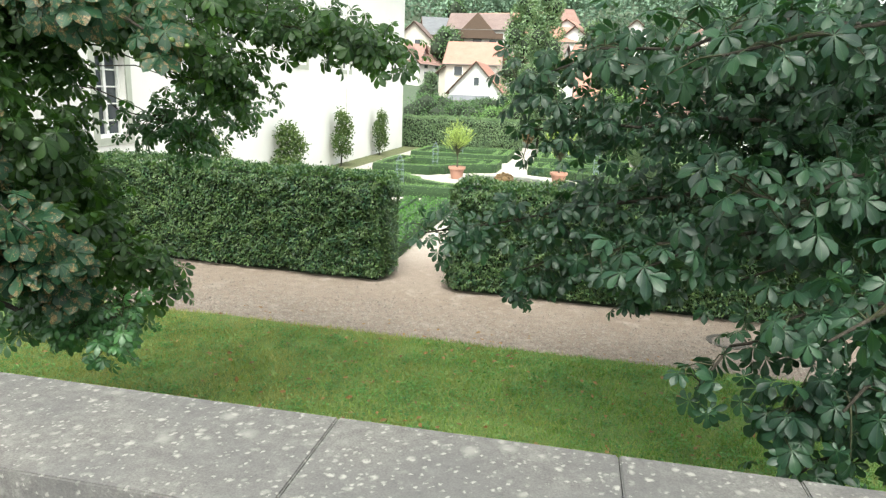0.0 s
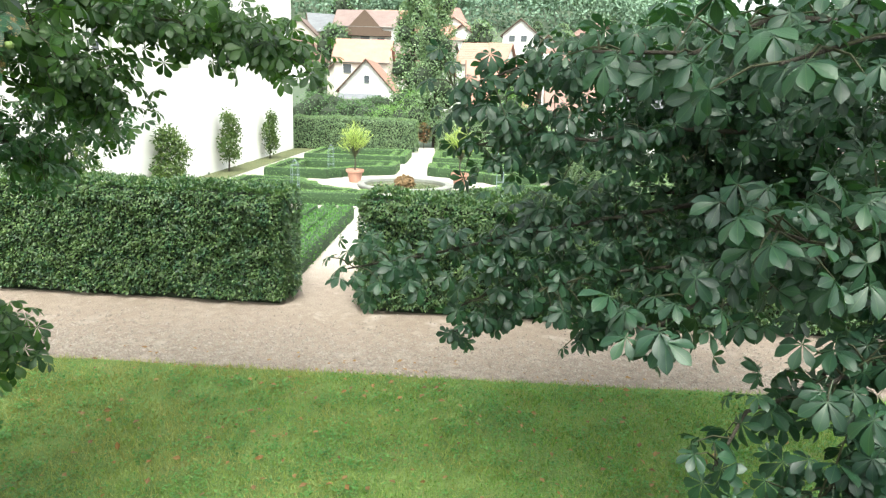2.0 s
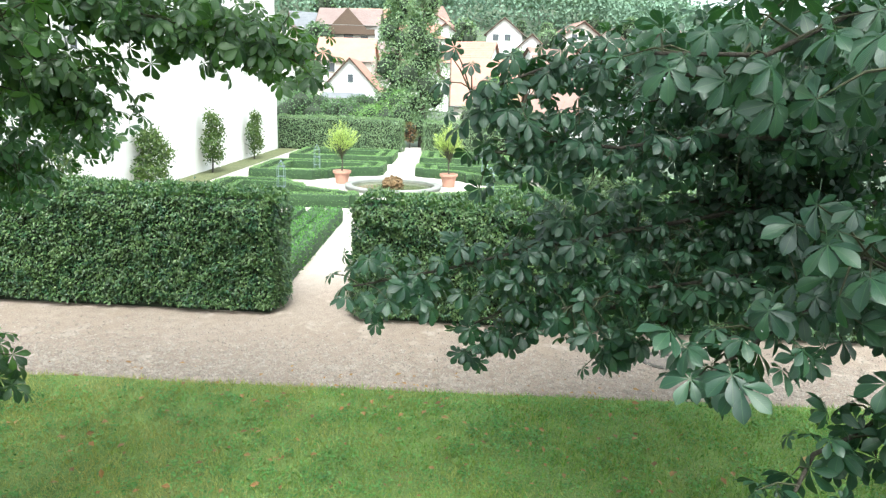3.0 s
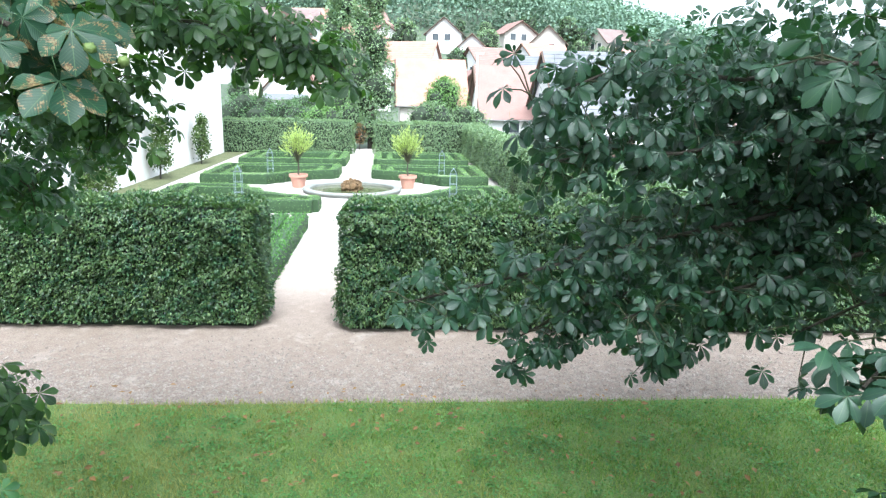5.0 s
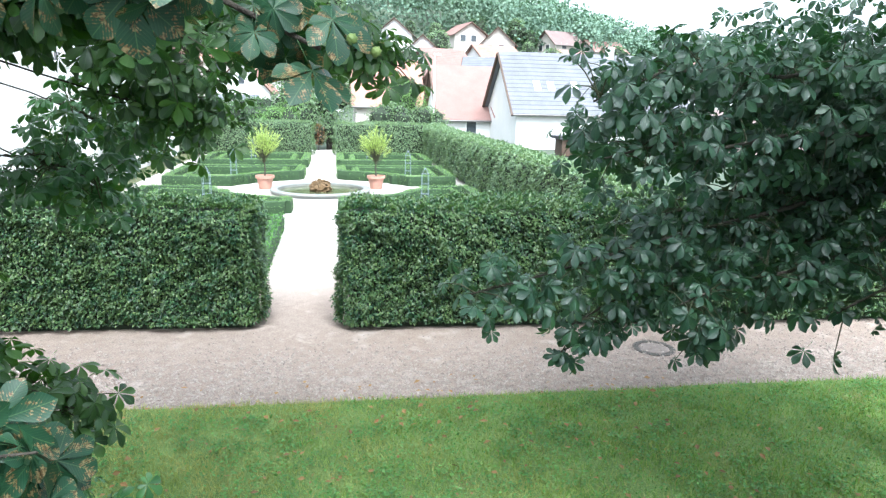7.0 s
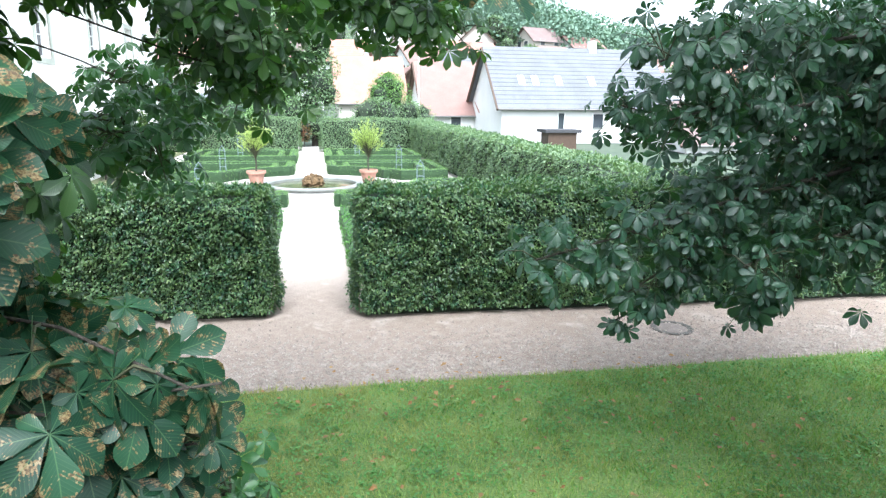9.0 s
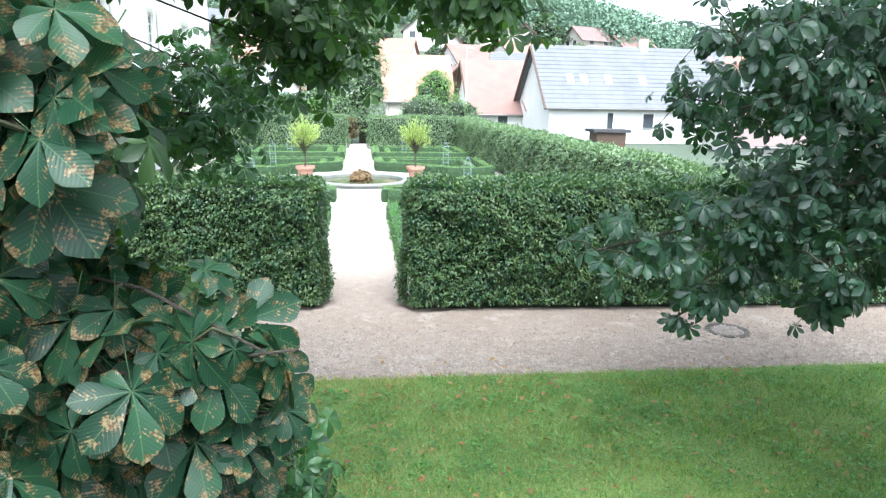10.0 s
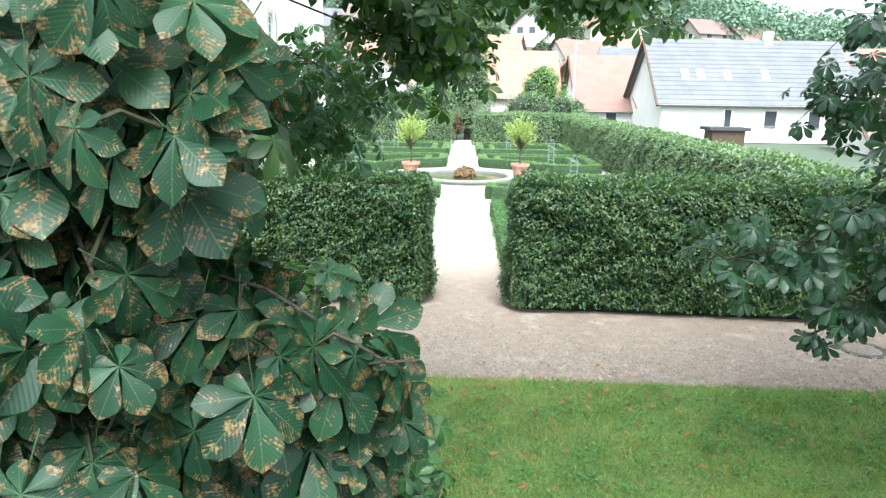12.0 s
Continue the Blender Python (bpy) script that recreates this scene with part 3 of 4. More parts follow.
for v in lump.verts:
    v.co = Vector((v.co.x, v.co.y, max(v.co.z, -0.1) * 0.85 + 0.16)) + noise.noise_vector(v.co * 6) * 0.15 + noise.noise_vector(v.co * 17) * 0.07
part("tufa_rock", lump, surface("mossy_tufa", (0.05, 0.035, 0.018), (0.18, 0.11, 0.05), 6, 30, 0.95, 0.8, 0.03), basin)


# ---- potted plants ----
def potted_tree(m):
    ob = thing("potted_tree", m, "large terracotta pot with a small feathery yellow-green tree", "potted plant", "pots by the fountain")
    part("pot", lathe([(0.25, 0), (0.34, 0.45), (0.40, 0.46), (0.40, 0.57), (0.36, 0.57), (0.34, 0.5)], 28), TERRACOTTA, ob)
    part("soil", lathe([(0.33, 0.42), (0.33, 0.5)], 20), SOIL, ob)
    part("trunk", tube([(0, 0, 0.55), (0.02, 0.01, 0.9), (-0.02, 0, 1.25)], [0.04, 0.032, 0.03]), BARK, ob)
    r = np.random.default_rng(3)
    bm, lp, la = bmesh.new(), [], []
    for i in range(110):
        a, t = r.uniform(0, 2 * math.pi), r.uniform(0.1, 0.75)
        b = Vector((0, 0, 1.15 + r.uniform(-0.1, 0.25)))
        e = b + Vector((math.cos(a) * t * 1.0, math.sin(a) * t * 1.0, r.uniform(0.4, 1.15) * (1.3 - 0.4 * t)))
        tube([b, (b + e) / 2 + Vector((0, 0, -0.03)), e], [0.012, 0.008, 0.003], 4, bm)
        for k in range(22):
            f = r.uniform(0.45, 1.0)
            lp.append(b.lerp(e, f) + Vector(r.normal(0, 0.02, 3)))
            la.append((e - b).normalized() + Vector(r.normal(0, 0.3, 3)))
    tagged(part("twig_growth", bm, TWIG, ob), kind="stuff")
    n = len(lp)
    tagged(part("leaves", scatter(NARROW_LEAF, np.array(lp), np.array(la), r.normal(0, 1, (n, 3)), r.uniform(0.09, 0.16, n)), WILLOW_LEAF, ob), kind="stuff")
    return ob


first_pot = potted_tree(pose(FX - 2.35, 17.9, 0.01))
copy_thing(first_pot, pose(FX + 2.35, 17.9, 0.01, 0, 0, 130))


# ---- trellis obelisks ----
def obelisk(m):
    ob = thing("trellis_obelisk", m, "slender blue-grey painted garden obelisk trellis in a box bed", "trellis", "obelisks in the beds")
    for i in range(4):
        a = math.pi / 4 + i * math.pi / 2
        part("post", tube([(0.19 * math.cos(a), 0.19 * math.sin(a), 0), (0.17 * math.cos(a), 0.17 * math.sin(a), 1.15), (0.07 * math.cos(a), 0.07 * math.sin(a), 1.3), (0, 0, 1.33)], [0.007] * 4, 5), TRELLIS, ob)
    for z, r in ((0.4, 0.183), (0.78, 0.177), (1.15, 0.17)):
        c = [(r * math.cos(math.pi / 4 + i * math.pi / 2), r * math.sin(math.pi / 4 + i * math.pi / 2), z) for i in range(5)]
        part("hoop", tube(c, [0.006] * 5, 5), TRELLIS, ob)
    bm = bmesh.new()
    bmesh.ops.create_uvsphere(bm, u_segments=10, v_segments=8, radius=0.03, matrix=Matrix.Translation((0, 0, 1.35)))
    part("finial", bm, TRELLIS, ob, smooth=True)
    return ob


ob0 = obelisk(pose(FX - 3.9, 13.4, 0.03))
for x, y in ((3.9, 13.4), (-4.1, 21.2), (4.1, 21.2), (-4.1, 29.0), (2.6, 29.0)):
    copy_thing(ob0, pose(FX + x, y, 0.03))

# ---- manhole ----
manhole = thing("manhole_cover", pose(5.78, -1.34, 0.0), "round iron manhole cover set in the gravel path", "manhole cover")
part("ring", lathe([(0.25, 0.0), (0.25, 0.014), (0.34, 0.014), (0.34, 0.0)], 40, close=True), surface("rusty_iron", (0.07, 0.064, 0.058), (0.15, 0.135, 0.12), 8, 60, 0.6, 0.3, 0.003, 0.3), manhole)
part("lid", lathe([(0.245, 0.0), (0.245, 0.01)], 40), surface("concrete_lid", (0.15, 0.125, 0.11), (0.24, 0.205, 0.18), 6, 60, 0.8), manhole)
for i in range(20):
    a = 2 * math.pi * i / 20
    bm = boxed(-0.018, 0.018, -0.012, 0.012, 0.013, 0.02)
    bmesh.ops.transform(bm, matrix=pose(0.295 * math.cos(a), 0.295 * math.sin(a), 0, 0, 0, math.degrees(a)), verts=bm.verts)
    part("stud", bm, IRON, manhole)


# ---- white building ----
WX = -9.3
building = thing("white_building", pose(WX, 0, 0), "long white plastered building with tall windows", "building")
OPEN = [(3.05, 4.25, 2.35, 4.6), (15.6, 16.9, 4.9, 7.0), (21.6, 22.9, 4.9, 7.0), (27.4, 28.7, 4.9, 7.0), (9.5, 10.8, 4.9, 7.0)]


def pierced_wall(y0, y1, z1, holes, depth):
    ys = sorted({y0, y1, *(h[0] for h in holes), *(h[1] for h in holes)})
    zs = sorted({0.0, z1, *(h[2] for h in holes), *(h[3] for h in holes)})
    bm = bmesh.new()
    for a, b in zip(ys, ys[1:]):
        for c, d in zip(zs, zs[1:]):
            if not any(h[0] <= a and b <= h[1] and h[2] <= c and d <= h[3] for h in holes):
                box(bm, -depth, 0, a, b, c, d)
    bmesh.ops.remove_doubles(bm, verts=bm.verts[:], dist=0.001)
    return bm


part("wall", pierced_wall(-6.0, 34.2, 11.0, OPEN, 0.45), PLASTER, building)
part("end_wall", boxed(-11.0, -0.45, 33.75, 34.2, 0, 11.0), PLASTER, building)
part("roof", (([(0.5, -6.4, 10.9), (0.5, 34.7, 10.9), (-6, 34.7, 16.5), (-6, -6.4, 16.5), (-12.5, -6.4, 10.9), (-12.5, 34.7, 10.9)]), [], [(0, 1, 2, 3), (3, 2, 5, 4)]), ROOF_RED, building)
for y0, y1, z0, z1 in OPEN:
    w = part("window", boxed(-0.30, -0.27, y0, y1, z0, z1), GLASS, building, "tall window with white glazing bars")
    for a, b, c, d in ((y0, y0 + 0.09, z0, z1), (y1 - 0.09, y1, z0, z1), (y0 + 0.09, y1 - 0.09, z0, z0 + 0.09), (y0 + 0.09, y1 - 0.09, z1 - 0.09, z1), ((y0 + y1) / 2 - 0.05, (y0 + y1) / 2 + 0.05, z0 + 0.09, z1 - 0.09)):
        part("window_frame", boxed(-0.27, -0.20, a, b, c, d), WHITE_PAINT, w)
    for k in range(1, 5):
        z = z0 + (z1 - z0) * k / 5
        part("glazing_bar", boxed(-0.268, -0.22, y0 + 0.09, y1 - 0.09, z - 0.02, z + 0.02), WHITE_PAINT, w)
    for a, b, c, d in ((y0 - 0.2, y0, z0 - 0.2, z1 + 0.2), (y1, y1 + 0.2, z0 - 0.2, z1 + 0.2), (y0, y1, z0 - 0.2, z0), (y0, y1, z1, z1 + 0.2)):
        part("surround", boxed(-0.02, 0.03, a, b, c, d), SHUTTER, w)
part("drainpipe", tube([(0.09, 22.3, 0), (0.09, 22.3, 10.9)], [0.05, 0.05], 8), PLASTER, building)


def wall_shrub(m, height, spread, n):
    ob = thing("wall_shrub", m, "small trained shrub growing against the white wall", "shrub", "shrubs along the building")
    part("stem", tube([(0, 0, 0), (0.03, 0.02, 0.5), (0, -0.02, height * 0.7)], [0.045, 0.04, 0.015]), BARK, ob)
    r = np.random.default_rng(int(height * 100))
    z = r.uniform(0.22, 1.0, n)
    wide = spread * np.sqrt(np.clip(1 - ((z - 0.5) / 0.55) ** 2, 0.05, 1)) * r.uniform(0.4, 1, n)
    a = r.uniform(0, 2 * math.pi, n)
    p = np.stack([wide * np.cos(a) * 0.55 + 0.1, wide * np.sin(a), z * height], -1) + r.normal(0, 0.13, (n, 3)) * (0.5, 1, 1)
    p[:, 1] += 0.22 * np.sin(p[:, 2] * 4.0 + height * 9)
    tagged(part("leaves", scatter(SIMPLE_LEAF, p, r.normal(0, 1, (n, 3)) + (0, 0, -0.3), r.normal(0, 0.6, (n, 3)) + (0, 0, 1), r.uniform(0.09, 0.19, n)), SHRUB_LEAF, ob), kind="stuff")
    return ob


wall_shrub(pose(-8.85, 13.7, 0), 2.3, 1.0, 2200)
wall_shrub(pose(-8.8, 20.1, 0), 2.75, 0.75, 2000)
wall_shrub(pose(-8.8, 26.9, 0), 2.6, 0.7, 1800)
wall_shrub(pose(-8.85, 7.8, 0), 2.3, 0.6, 700)


# ---- houses ----
def house(m, w, d, h, rh, wall, roof, label, windows=(), overhang=0.5, chimney=None, timber=False, skylights=()):
    """Gabled house, ridge along its x, front on its -y side, left gable on -x. windows: (face, across, up, width, height)."""
    ob = thing("house", m, label, "house", "houses of the town")
    bm = bmesh.new()
    v = [bm.verts.new(p) for p in ((0, 0, 0), (w, 0, 0), (w, d, 0), (0, d, 0), (0, 0, h), (w, 0, h), (w, d, h), (0, d, h), (0, d / 2, h + rh), (w, d / 2, h + rh))]
    for f in ((0, 1, 5, 4), (2, 3, 7, 6), (3, 0, 4, 8, 7), (1, 2, 6, 9, 5)):
        bm.faces.new([v[i] for i in f])
    part("wall", bm, wall, ob)
    o, k = overhang, rh / (d / 2)
    for s in (0, 1):
        e = (-o if not s else d + o)
        ze = h - o * k + 0.05
        zt = h + rh + 0.05
        vs = [(-o, e, ze), (w + o, e, ze), (w + o, d / 2, zt), (-o, d / 2, zt)]
        vs += [(x, y, z + 0.2) for x, y, z in vs]
        fs = [(0, 1, 2, 3), (4, 5, 6, 7), (0, 1, 5, 4), (1, 2, 6, 5), (2, 3, 7, 6), (3, 0, 4, 7)]
        r = part("roof", (vs, [], fs), roof, ob)
        rows = int(math.hypot(d / 2, rh) / 0.42)
        for i in range(1, rows if w > 9 and d > 6 else 0):
            t = i / rows
            y, z = e + (d / 2 - e) * t, ze + (zt - ze) * t + 0.2
            part("tile_course", boxed(-o, w + o, y - 0.025, y + 0.025, z - 0.05, z + 0.022), roof, r)
        part("verge_board", tube([(-o - 0.03, e, ze + 0.03), (-o - 0.03, d / 2, zt + 0.03)], [0.13, 0.13], 4), TIMBER, r)
    part("gutter", tube([(-o, -o - 0.05, h - o * k + 0.12), (w + o, -o - 0.05, h - o * k + 0.12)], [0.09, 0.09], 6), IRON, ob)
    for face, a, z, ww, hh in windows:
        if face == "front":
            g = part("window", boxed(a, a + ww, -0.02, 0.02, z, z + hh), GLASS, ob)
            part("window_frame", boxed(a - 0.1, a, -0.06, 0.02, z - 0.1, z + hh + 0.1), WHITE_PAINT if not timber else TIMBER, g)
            part("window_frame", boxed(a + ww, a + ww + 0.1, -0.06, 0.02, z - 0.1, z + hh + 0.1), WHITE_PAINT if not timber else TIMBER, g)
            part("sill", boxed(a, a + ww, -0.12, 0.02, z - 0.1, z), KERB, g)
        else:
            g = part("window", boxed(-0.02, 0.02, a, a + ww, z, z + hh), GLASS, ob)
            part("window_frame", boxed(-0.06, 0.02, a - 0.1, a, z - 0.1, z + hh + 0.1), WHITE_PAINT, g)
            part("window_frame", boxed(-0.06, 0.02, a + ww, a + ww + 0.1, z - 0.1, z + hh + 0.1), WHITE_PAINT, g)
            part("sill", boxed(-0.12, 0.02, a, a + ww, z - 0.1, z), KERB, g)
    for a, t in skylights:
        y0, y1 = d / 2 * t, d / 2 * t + 0.7
        z0, z1 = h + k * y0 + 0.32, h + k * y1 + 0.32
        part("skylight", ([(a, y0, z0), (a + 0.55, y0, z0), (a + 0.55, y1, z1), (a, y1, z1), (a, y0, z0 - 0.2), (a + 0.55, y0, z0 - 0.2), (a + 0.55, y1, z1 - 0.2), (a, y1, z1 - 0.2)], [], [(0, 1, 2, 3), (0, 1, 5, 4), (1, 2, 6, 5), (2, 3, 7, 6), (3, 0, 4, 7)]), [WHITE_PAINT], ob)
    if chimney:
        a, y, up = chimney
        part("chimney", boxed(a, a + 0.6, y, y + 0.6, h, h + rh + up), PALE_WALL, ob)
    return ob


def at(x, y, turn=0.0):
    return pose(x, y, rise(x, y), 0, 0, turn)


house(at(15.1, 41.5, 2), 15.0, 9.0, 3.1, 4.6, PALE_WALL, ROOF_GREY, "white house with a broad grey tiled roof and skylights", [("front", 4.9, 1.15, 0.5, 1.3), ("front", 8.0, 1.3, 0.9, 1.1), ("front", 11.4, 1.2, 0.9, 1.2)], 0.45, (9.3, 4.1, 0.9), False, [(1.9, 0.3), (3.1, 0.3), (5.2, 0.3), (8.2, 0.3)])
house(at(10.2, 49.5, 0), 8.0, 10.0, 2.2, 4.6, PALE_WALL, ROOF_PINK, "white house with a faded pink tiled roof", [("front", 2.4, 0.9, 0.9, 1.0), ("front", 6.2, 0.2, 0.8, 1.8)], 0.4)
house(at(2.8, 59.5, 0), 6.9, 10.0, 3.1, 4.6, CREAM_WALL, ROOF_RED, "house with a red tiled roof behind bushes", [("front", 5.0, 1.2, 1.2, 1.3)], 0.4)
house(at(-8.5, 89.0, 90), 12.0, 8.0, 4.4, 4.3, PALE_WALL, ROOF_RED, "white gabled house with a red tiled roof", [("left", 2.2, 2.6, 0.8, 1.2), ("left", 4.4, 2.6, 0.8, 1.2), ("left", 3.5, 5.4, 0.8, 1.1), ("left", 1.2, 0.4, 0.9, 1.2), ("left", 5.6, 0.4, 0.9, 1.2)], 0.5)
house(pose(-20.0, 103.0, 2.2), 9.0, 9.0, 7.0, 3.6, CREAM_WALL, ROOF_RED, "house with a tall red tiled roof behind the gabled house", [("front", 1.5, 5.0, 1.4, 1.4), ("front", 4.6, 5.0, 1.4, 1.4)], 0.5)
chalet = house(at(14.2, 66.0, 90), 8.0, 5.5, 4.2, 2.7, TIMBER, ROOF_PINK, "brown timber gabled house with a red balcony", [("left", 2.0, 1.6, 1.6, 1.0)], 0.7, None, True)
lodge = house(pose(-25.5, 134, 13.4), 12.0, 9.0, 4.6, 3.2, PALE_WALL, ROOF_BROWN, "white hillside house with a dark timber gable and balcony", [("front", 1.5, 0.6, 1.6, 1.5), ("front", 5.0, 0.6, 2.0, 1.8), ("front", 8.6, 0.6, 1.6, 1.5)], 0.8)
part("timber_gable", ([(1.5, -0.9, 3.0), (10.5, -0.9, 3.0), (6.0, -0.9, 7.6), (1.5, 1.5, 3.0), (10.5, 1.5, 3.0), (6.0, 4.2, 7.6)], [], [(0, 1, 2), (0, 2, 5, 3), (1, 4, 5, 2), (0, 3, 4, 1)]), TIMBER, lodge, "dark timber gable front")
part("balcony", boxed(0.3, 11.7, -1.4, -0.02, 2.3, 2.5), TIMBER, lodge, "dark timber balcony")
part("balcony", boxed(0.3, 11.7, -1.4, -1.3, 2.5, 3.4), TIMBER, lodge, "dark timber balcony")
part("balcony", boxed(-1.1, 0.0, 0.2, 5.3, 2.5, 3.3), ROOF_RED, chalet, "red balcony front")
part("balcony", boxed(-1.1, 0.0, 0.2, 5.3, 0.2, 0.9), ROOF_RED, chalet, "red balcony front")
house(at(25.6, 31.5, -8), 9.0, 7.0, 0.7, 2.6, PALE_WALL, ROOF_BROWN, "low outbuilding with a brown tiled roof", [], 0.4)
house(at(-14.5, 78.0, 0), 5.0, 5.0, 3.0, 0.6, PALE_WALL, ROOF_GREY, "small white flat-roofed annex beside the gabled house", [("front", 1.0, 1.0, 1.0, 1.2)], 0.3)
shed = thing("garden_shed", pose(16.8, 35.4, 0), "small low shed with a flat dark roof", "shed")
part("wall", boxed(0.2, 2.4, 0.2, 1.8, 0, 1.2), TIMBER, shed)
part("roof", boxed(-0.1, 2.7, 0, 2.0, 1.2, 1.42, bevel=0.02), surface("dark_roofing_felt", (0.035, 0.035, 0.04), (0.065, 0.065, 0.07), 3, 30), shed)
porch = thing("porch", pose(15.0, 48.2, 0), "small porch with a red tiled roof beside the white house", "porch")
part("post", boxed(0.0, 0.12, 0, 0.12, 0, 2.3), WHITE_PAINT, porch)
part("post", boxed(1.5, 1.62, 0, 0.12, 0, 2.3), WHITE_PAINT, porch)
part("roof", ([(-0.2, -0.3, 2.3), (1.8, -0.3, 2.3), (1.8, 1.3, 3.2), (-0.2, 1.3, 3.2), (-0.2, -0.3, 2.42), (1.8, -0.3, 2.42), (1.8, 1.3, 3.32), (-0.2, 1.3, 3.32)], [], [(0, 1, 2, 3), (4, 5, 6, 7), (0, 1, 5, 4), (1, 2, 6, 5), (2, 3, 7, 6), (3, 0, 4, 7)]), ROOF_RED, porch)
pole = thing("lamp_post", pose(8.8, 44.5, 0), "tall slim white lamp post between the houses", "lamp post")
part("shaft", tube([(0, 0, 0), (0, 0, 4), (0, 0, 7.4)], [0.09, 0.07, 0.05], 8), WHITE_PAINT, pole)
part("lamp_head", boxed(-0.12, 0.5, -0.1, 0.1, 7.36, 7.48, bevel=0.02), WHITE_PAINT, pole)
hr = random.Random(4)
TOWN = [(x + hr.uniform(-6, 6), y + hr.uniform(-7, 7), hr.uniform(8, 12.5)) for y in (108, 120, 133, 147) for x in range(-46, 110, 13)]
for x, y, w in TOWN:
    house(at(x, y, hr.uniform(-25, 25) + hr.choice((0, 0, 80))), w, 8.0, 4.6, hr.uniform(2.6, 3.8), hr.choice((PALE_WALL, PALE_WALL, CREAM_WALL)), hr.choice((ROOF_PINK, ROOF_GREY, ROOF_PINK, ROOF_BROWN, ROOF_RED)), "pale house with a tiled roof on the hillside", [("front", 2.0, 1.4, 1.5, 1.4), ("front", 6.0, 1.4, 2.2, 1.4), ("front", 2.0, 3.6, 1.4, 1.2), ("front", 6.5, 3.6, 1.4, 1.2), ("left", 2.5, 3.2, 1.4, 1.3), ("left", 5.2, 3.2, 1.4, 1.3)], 0.6)


# ---- far trees ----
def blob_points(r, n, centres):
    """Points near the skins of several lumps."""
    k = r.integers(0, len(centres), n)
    c = np.array(centres)[k]
    d = unit(r.normal(0, 1, (n, 3)))
    return c[:, :3] + d * c[:, 3:] * r.uniform(0.7, 1.05, (n, 1)), d


def far_tree(name, m, height, width, shape, leaf, n, size, label, seed):
    ob = thing(name, m, label, "tree" if "tree" in name or name == "cypress" else "shrub", "trees behind the garden")
    r = np.random.default_rng(seed)
    part("trunk", tube([(0, 0, -0.1), (0.05, 0, height * 0.4), (0, 0, height * 0.8)], [0.02 * height, 0.015 * height, 0.005 * height]), BARK, ob)
    lumps = []
    for i in range(34):
        t = i / 33
        wide = width / 2 * (math.sin(math.pi * min(0.98, t * 0.88 + 0.1)) ** 0.6 if shape == "round" else (1 - t) ** 0.55 * min(1, t * 6 + 0.4))
        a = i * 2.4
        rad = wide * r.uniform(0.35, 0.6) + 0.05 * width
        off = wide * r.uniform(0.3, 0.75)
        lumps.append((off * math.cos(a), off * math.sin(a), height * (0.06 + 0.91 * t) if shape != "round" else height * (0.3 + 0.65 * t), rad))
    p, d = blob_points(r, n, lumps)
    p[:, 2] = np.maximum(p[:, 2], 0.1)
    tagged(part("crown", scatter(SIMPLE_LEAF, p, d * 0.5 + r.normal(0, 0.7, (n, 3)), d + r.normal(0, 0.5, (n, 3)) + (0, 0, 0.5), r.uniform(0.7, 1.3, n) * size), leaf, ob), kind="stuff")
    # dark lumps that paint the inner shade of the crown
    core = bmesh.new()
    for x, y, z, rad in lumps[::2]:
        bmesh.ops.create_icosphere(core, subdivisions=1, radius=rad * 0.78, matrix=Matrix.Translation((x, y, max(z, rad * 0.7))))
    part("crown_shade_core", core, HEDGE_SHADE_CORE, ob)
    return ob


far_tree("cypress", at(0.25, 40.2), 13.5, 4.4, "cone", FAR_LEAF, 16000, 0.17, "tall dark green conifer behind the far hedge", 5)
far_tree("weeping_tree", at(-3.6, 64.0), 17.0, 6.0, "cone", FAR_LEAF, 8000, 0.3, "tall pale feathery tree behind the far hedge", 6)
far_tree("leafy_tree", at(5.9, 40.8), 5.4, 3.3, "round", BUSH_LEAF, 13000, 0.12, "bright green small tree behind the far hedge", 7)
far_tree("leafy_shrub", at(4.6, 38.6), 3.4, 3.6, "round", FAR_LEAF, 6000, 0.14, "pale green bush behind the far hedge", 8)
far_tree("leafy_shrub", at(7.4, 38.8), 3.1, 3.2, "round", FAR_LEAF, 5000, 0.14, "pale green bush behind the far hedge", 12)
far_tree("leafy_shrub", at(-8.2, 70.0), 3.0, 5.5, "round", TREE_LEAF, 5000, 0.2, "green bush in front of the gabled house", 9)
far_tree("leafy_shrub", at(-2.6, 58.0), 4.2, 4.0, "round", BUSH_LEAF, 5000, 0.2, "yellowish green bush beside the gabled house", 13)
far_tree("leafy_shrub", at(-7.0, 47.0), 2.9, 4.6, "round", TREE_LEAF, 5000, 0.17, "dark green bush behind the far hedge", 14)
far_tree("leafy_shrub", at(-11.5, 55.0), 3.2, 6.0, "round", TREE_LEAF, 5000, 0.2, "dark green bush behind the far hedge", 15)
far_tree("leafy_shrub", at(-3.8, 44.0), 2.7, 3.6, "round", BUSH_LEAF, 4500, 0.16, "green bush behind the far hedge", 16)
far_tree("red_shrub", at(-0.55, 38.6), 1.9, 1.0, "round", RED_LEAF, 1500, 0.11, "reddish brown shrub beyond the hedge opening", 10)
tr = random.Random(9)
TREES = [far_tree("hill_tree", at(-25, 130), 9, 8, "round", TREE_LEAF, 1300, 0.6, "leafy green tree between the hillside houses", 20), far_tree("hill_tree", at(5, 140), 8, 7, "round", FAR_LEAF, 1300, 0.6, "leafy green tree between the hillside houses", 21)]
for i in range(95):
    x, y = tr.uniform(-60, 120), tr.uniform(103, 160)
    s = tr.uniform(0.4, 0.85)
    copy_thing(TREES[i % 2], at(x, y, tr.uniform(0, 360))).scale = (s, s, s)


